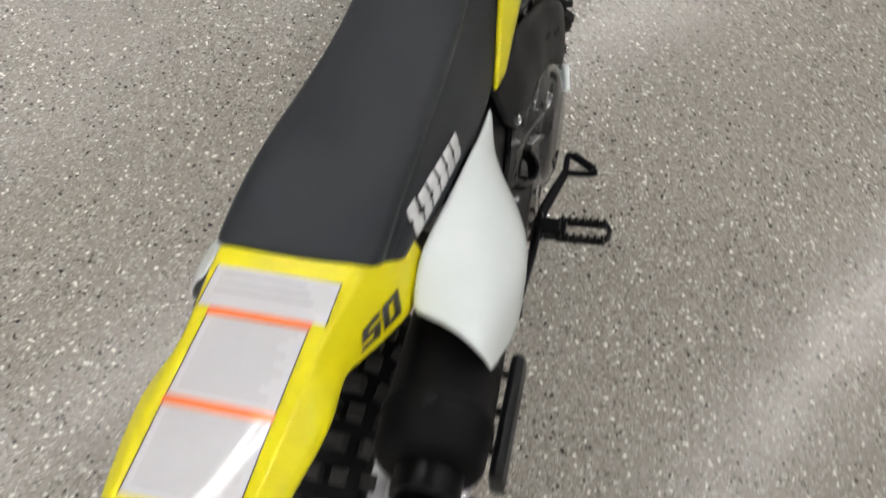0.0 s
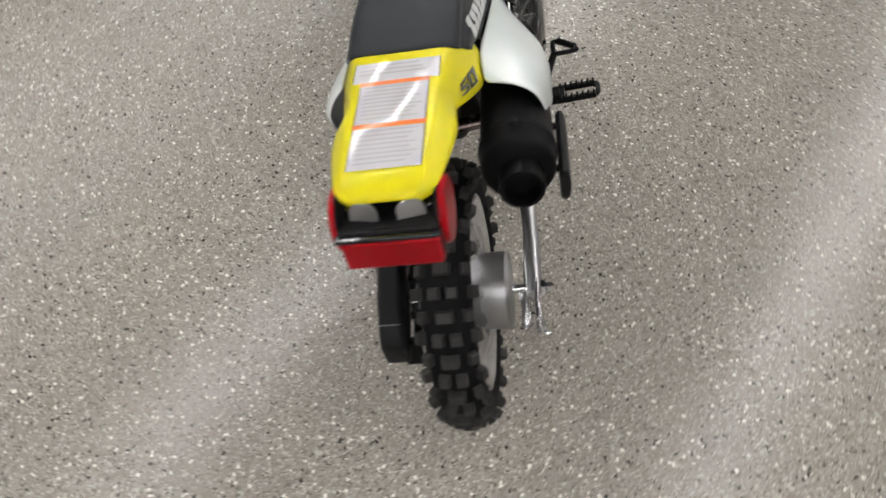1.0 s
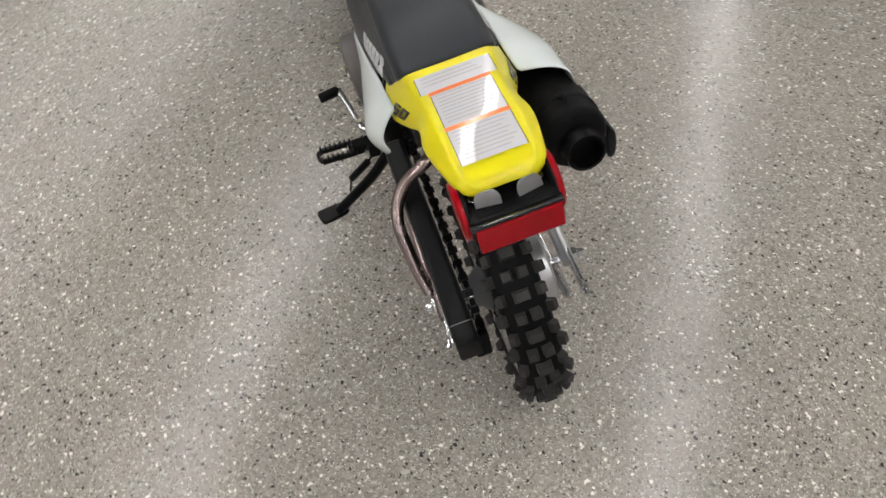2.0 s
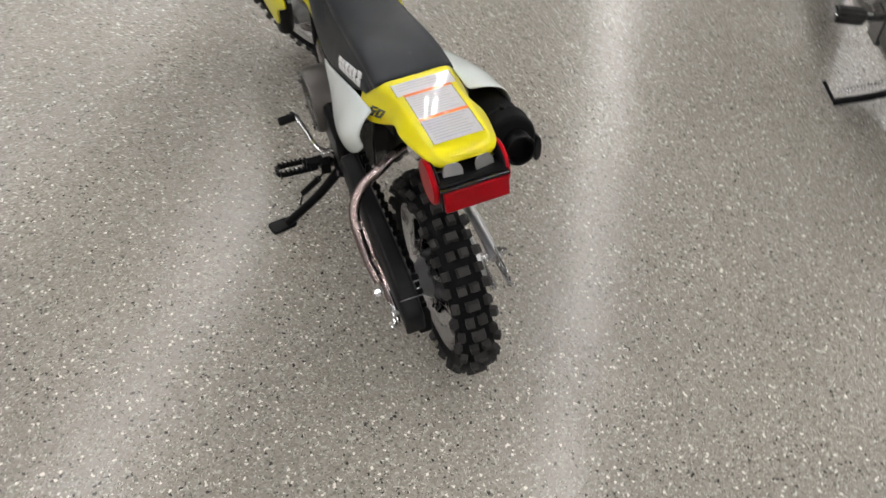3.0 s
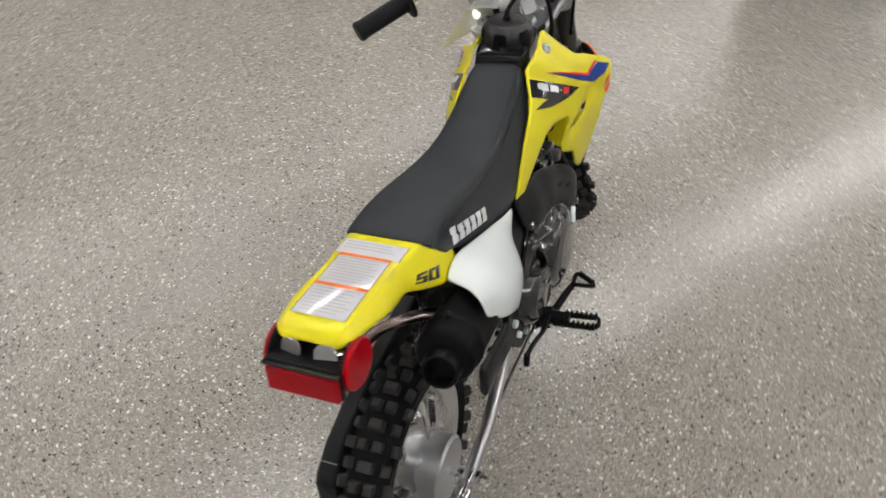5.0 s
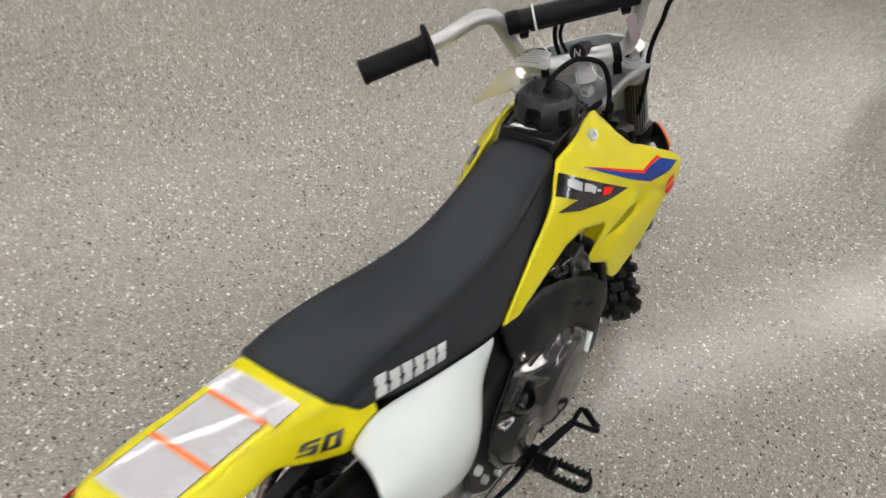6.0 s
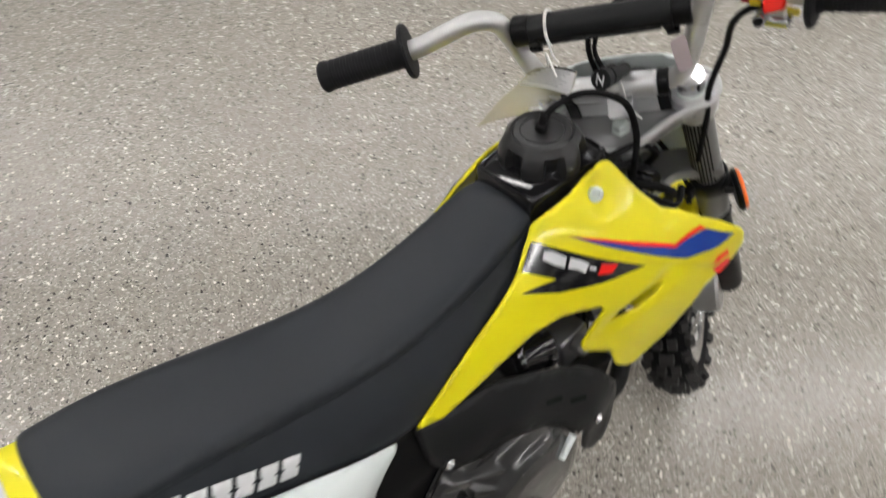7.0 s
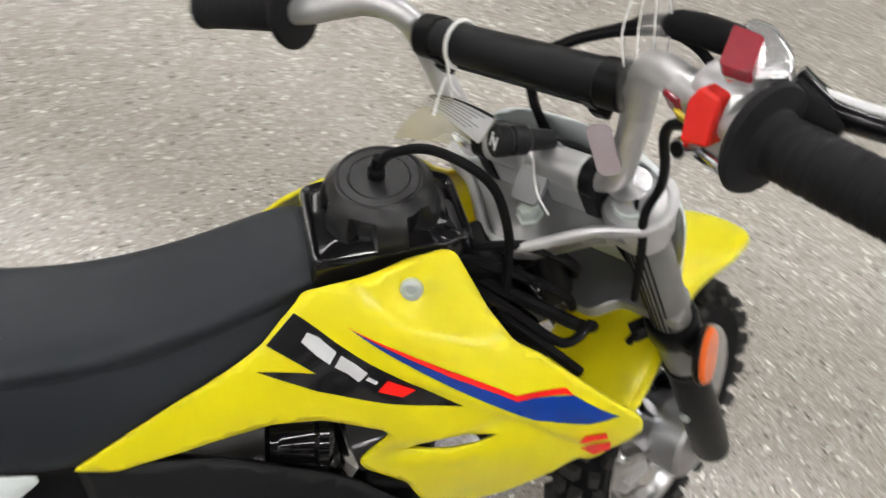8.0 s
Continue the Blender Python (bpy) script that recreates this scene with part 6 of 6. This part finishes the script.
pouch = part("ticket_pouch", pouch_patch(0, 1, 0, 1, 0.0), CLOUDY_FILM, bike, "cloudy plastic pouch with a printed ticket")
part("ticket", pouch_patch(0.02, 0.98, 0.01, 0.50, 0.0012), TICKET, pouch, "white printed ticket")
part("ticket_heading", pouch_patch(0.10, 0.97, 0.03, 0.085, 0.0020), INK_DARK, pouch)
for k in range(6):
    part("print_bar", pouch_patch(0.12, 0.86 - 0.07 * (k % 3), 0.13 + 0.055 * k, 0.148 + 0.055 * k, 0.0020), INK_GREY, pouch)
part("pouch_string", Shape().tube([tuple(STEER @ Vector((-0.042, -0.018, 0.046))), (-0.055, 0.606, 0.692), tuple(pouch_point(0.3, 0.02))], 0.0010, 6, 4), ZIP_WHITE, pouch)


# ---- larger motorcycles parked near by: only their lowest parts come into view ----
def parked_motorcycle(m, label):
    e = thing("motorcycle", label, "motorcycle", m, group="motorcycles parked beyond the small bike")
    for name, y in (("front_wheel", 0.74), ("rear_wheel", -0.60)):
        w = part(name, moved(Shape().turned([(-0.04, 0.235), (-0.045, 0.245), (0.045, 0.245), (0.04, 0.235), (0.02, 0.22), (-0.02, 0.22)], Matrix.Identity(4), 40, close=True), pose(0, y, 0.30)), BLACK_SATIN, e, "black rim")
        prof = [(-0.045, 0.235), (-0.062, 0.255), (-0.060, 0.275), (-0.040, 0.294), (0, 0.300), (0.040, 0.294), (0.060, 0.275), (0.062, 0.255), (0.045, 0.235)]
        part("tyre", moved(Shape().turned(prof, Matrix.Identity(4), 48, close=True), pose(0, y, 0.30)), RUBBER, w, "black road tyre")
        part("hub", moved(Shape().turned([(-0.07, 0.0), (-0.07, 0.03), (-0.05, 0.06), (0.05, 0.06), (0.07, 0.03), (0.07, 0.0)], Matrix.Identity(4), 24), pose(0, y, 0.30)), ALLOY, w)
        for k in range(10):
            a = 2 * math.pi * k / 10
            part("spoke", moved(Shape().tube([(0.02 * (-1) ** k, 0.05 * math.cos(a), 0.05 * math.sin(a)), (0, 0.225 * math.cos(a + 0.12), 0.225 * math.sin(a + 0.12))], 0.006, 6, 1), pose(0, y, 0.30)), BLACK_SATIN, w)
    fr = Shape()
    fr.tube([(0, 0.50, 0.78), (0, 0.42, 0.45), (0, 0.28, 0.24), (0, -0.05, 0.24), (0, -0.15, 0.42), (0, -0.30, 0.70)], 0.024, 12)
    fr.tube([(0, 0.50, 0.80), (0, 0.10, 0.72), (0, -0.30, 0.70), (0, -0.62, 0.76)], 0.022, 12)
    for sx in (1, -1):
        fr.tube([(sx * 0.07, -0.08, 0.32), (sx * 0.10, -0.35, 0.31), (sx * 0.10, -0.62, 0.30)], 0.022, 10)
        fr.tube([(sx * 0.09, 0.74, 0.30), (sx * 0.09, 0.58, 0.62), (sx * 0.09, 0.47, 0.86)], 0.024, 12)
    part("frame", fr, BLACK_SATIN, e, "black frame and fork")
    part("engine", Shape().box((0.32, 0.56, 0.34), pose(0, 0.08, 0.37)), GREY_ENGINE, e, "grey engine", bevel=0.04)
    part("engine_cover", Shape().turned([(-0.14, 0.10), (-0.17, 0.09), (-0.18, 0.05), (-0.18, 0)], pose(0, 0.10, 0.36), 32), ALLOY, e, "alloy engine cover")
    part("fuel_tank", Shape().grid([[(0.16 * s * math.cos(t), y, z + 0.11 * s * math.sin(t)) for t in [2 * math.pi * k / 16 for k in range(16)]] for y, z, s in ((-0.12, 0.78, 0.4), (-0.05, 0.80, 0.75), (0.15, 0.85, 1.0), (0.36, 0.86, 0.95), (0.45, 0.84, 0.5))], close_u=True, cap=True), BLACK_GLOSS, e, "dark fuel tank", sub=1)
    part("seat", Shape().grid([[(w * math.cos(t), y, z + 0.04 * math.sin(t)) for t in [2 * math.pi * k / 14 for k in range(14)]] for y, z, w in ((-0.68, 0.83, 0.06), (-0.60, 0.82, 0.11), (-0.35, 0.79, 0.13), (-0.12, 0.80, 0.09), (-0.08, 0.80, 0.05))], close_u=True, cap=True), VINYL, e, "black seat", sub=1)
    part("handlebar", Shape().tube([(-0.36, 0.36, 1.02), (-0.22, 0.42, 1.04), (-0.10, 0.46, 0.93), (0.10, 0.46, 0.93), (0.22, 0.42, 1.04), (0.36, 0.36, 1.02)], 0.013, 12), STEEL, e, "bright handlebar")
    # left footrest, gear lever, side stand
    peg = part("footrest", Shape().turned([(0, 0.0), (0, 0.014), (0.004, 0.0195), (0.030, 0.0195), (0.070, 0.0195), (0.076, 0.018), (0.078, 0.0)], frame_of((-0.205, -0.020, 0.285), (-0.305, -0.015, 0.290)), 24), BLOCK_RUBBER, e, "black rubber footrest with a bright end")
    for k in range(10):
        a = 2 * math.pi * k / 10
        part("rubber_rib", Shape().tube([(-0.212, -0.020 + 0.0195 * math.cos(a), 0.2855 + 0.0195 * math.sin(a)), (-0.276, -0.0165 + 0.0195 * math.cos(a), 0.2885 + 0.0195 * math.sin(a))], 0.0035, 6, 1), BLOCK_RUBBER, peg)
    part("footrest_end", Shape().turned([(0.078, 0.021), (0.083, 0.021), (0.085, 0.018), (0.085, 0)], frame_of((-0.205, -0.020, 0.285), (-0.305, -0.015, 0.290)), 24), CHROME, peg, "bright end washer")
    part("footrest_arm", Shape().tube([(-0.13, 0.01, 0.270), (-0.17, -0.010, 0.280), (-0.21, -0.020, 0.285)], 0.010, 10, 4), STEEL, peg)
    part("peg_plate", Shape().box((0.016, 0.07, 0.09), pose(-0.155, -0.01, 0.26)), GREY_ENGINE, e, bevel=0.006)
    lever = part("gear_lever", Shape().tube([(-0.15, 0.02, 0.265), (-0.165, 0.08, 0.285), (-0.175, 0.165, 0.300), (-0.215, 0.17, 0.302)], 0.0055, 8, 4), CHROME, e, "bright gear lever")
    part("lever_rubber", Shape().turned([(0, 0.010), (0.004, 0.011), (0.042, 0.011), (0.045, 0.008)], frame_of((-0.21, 0.17, 0.302), (-0.26, 0.172, 0.303)), 14), RUBBER, lever)
    stand = part("side_stand", Shape().tube([(0.036, -0.058, 0.200), (-0.005, -0.066, 0.150), (-0.083, -0.052, 0.078), (-0.190, -0.024, 0.024)], [0.013, 0.012, 0.011, 0.0105], 12, 4), BLACK_SATIN, e, "black side stand, folded out")
    part("stand_foot", Shape().plate(rounded([(-0.022, -0.020), (0.020, -0.016), (0.020, 0.016), (-0.022, 0.020)], 0.008), pose(-0.198, -0.024, 0.012, 0, 5, 10), 0.009), BLACK_SATIN, stand, bevel=0.002)
    part("stand_tang", Shape().tube([(-0.188, -0.020, 0.026), (-0.208, -0.004, 0.050), (-0.222, 0.012, 0.068)], [0.005, 0.0045, 0.0055], 8, 3), BLACK_SATIN, stand)
    coil = [(-0.173 + 0.00124 * k, -0.014 - 0.0003 * k + 0.006 * math.cos(k * 1.1), 0.056 + 0.0007 * k + 0.006 * math.sin(k * 1.1)) for k in range(70)]
    part("stand_spring", Shape().tube(coil, 0.0014, 5, 1), STEEL, stand, "bright coil spring")
    return e


parked_motorcycle(pose(1.487, 0.340, 0, 0, -5, -25), "dark road motorcycle leaning on its black side stand")
parked_motorcycle(pose(1.69, 3.03, 0, 0, -4, 155), "dark road motorcycle parked in the row behind")
parked_motorcycle(pose(0.80, 3.63, 0, 0, -4, 155), "dark road motorcycle parked in the row behind")
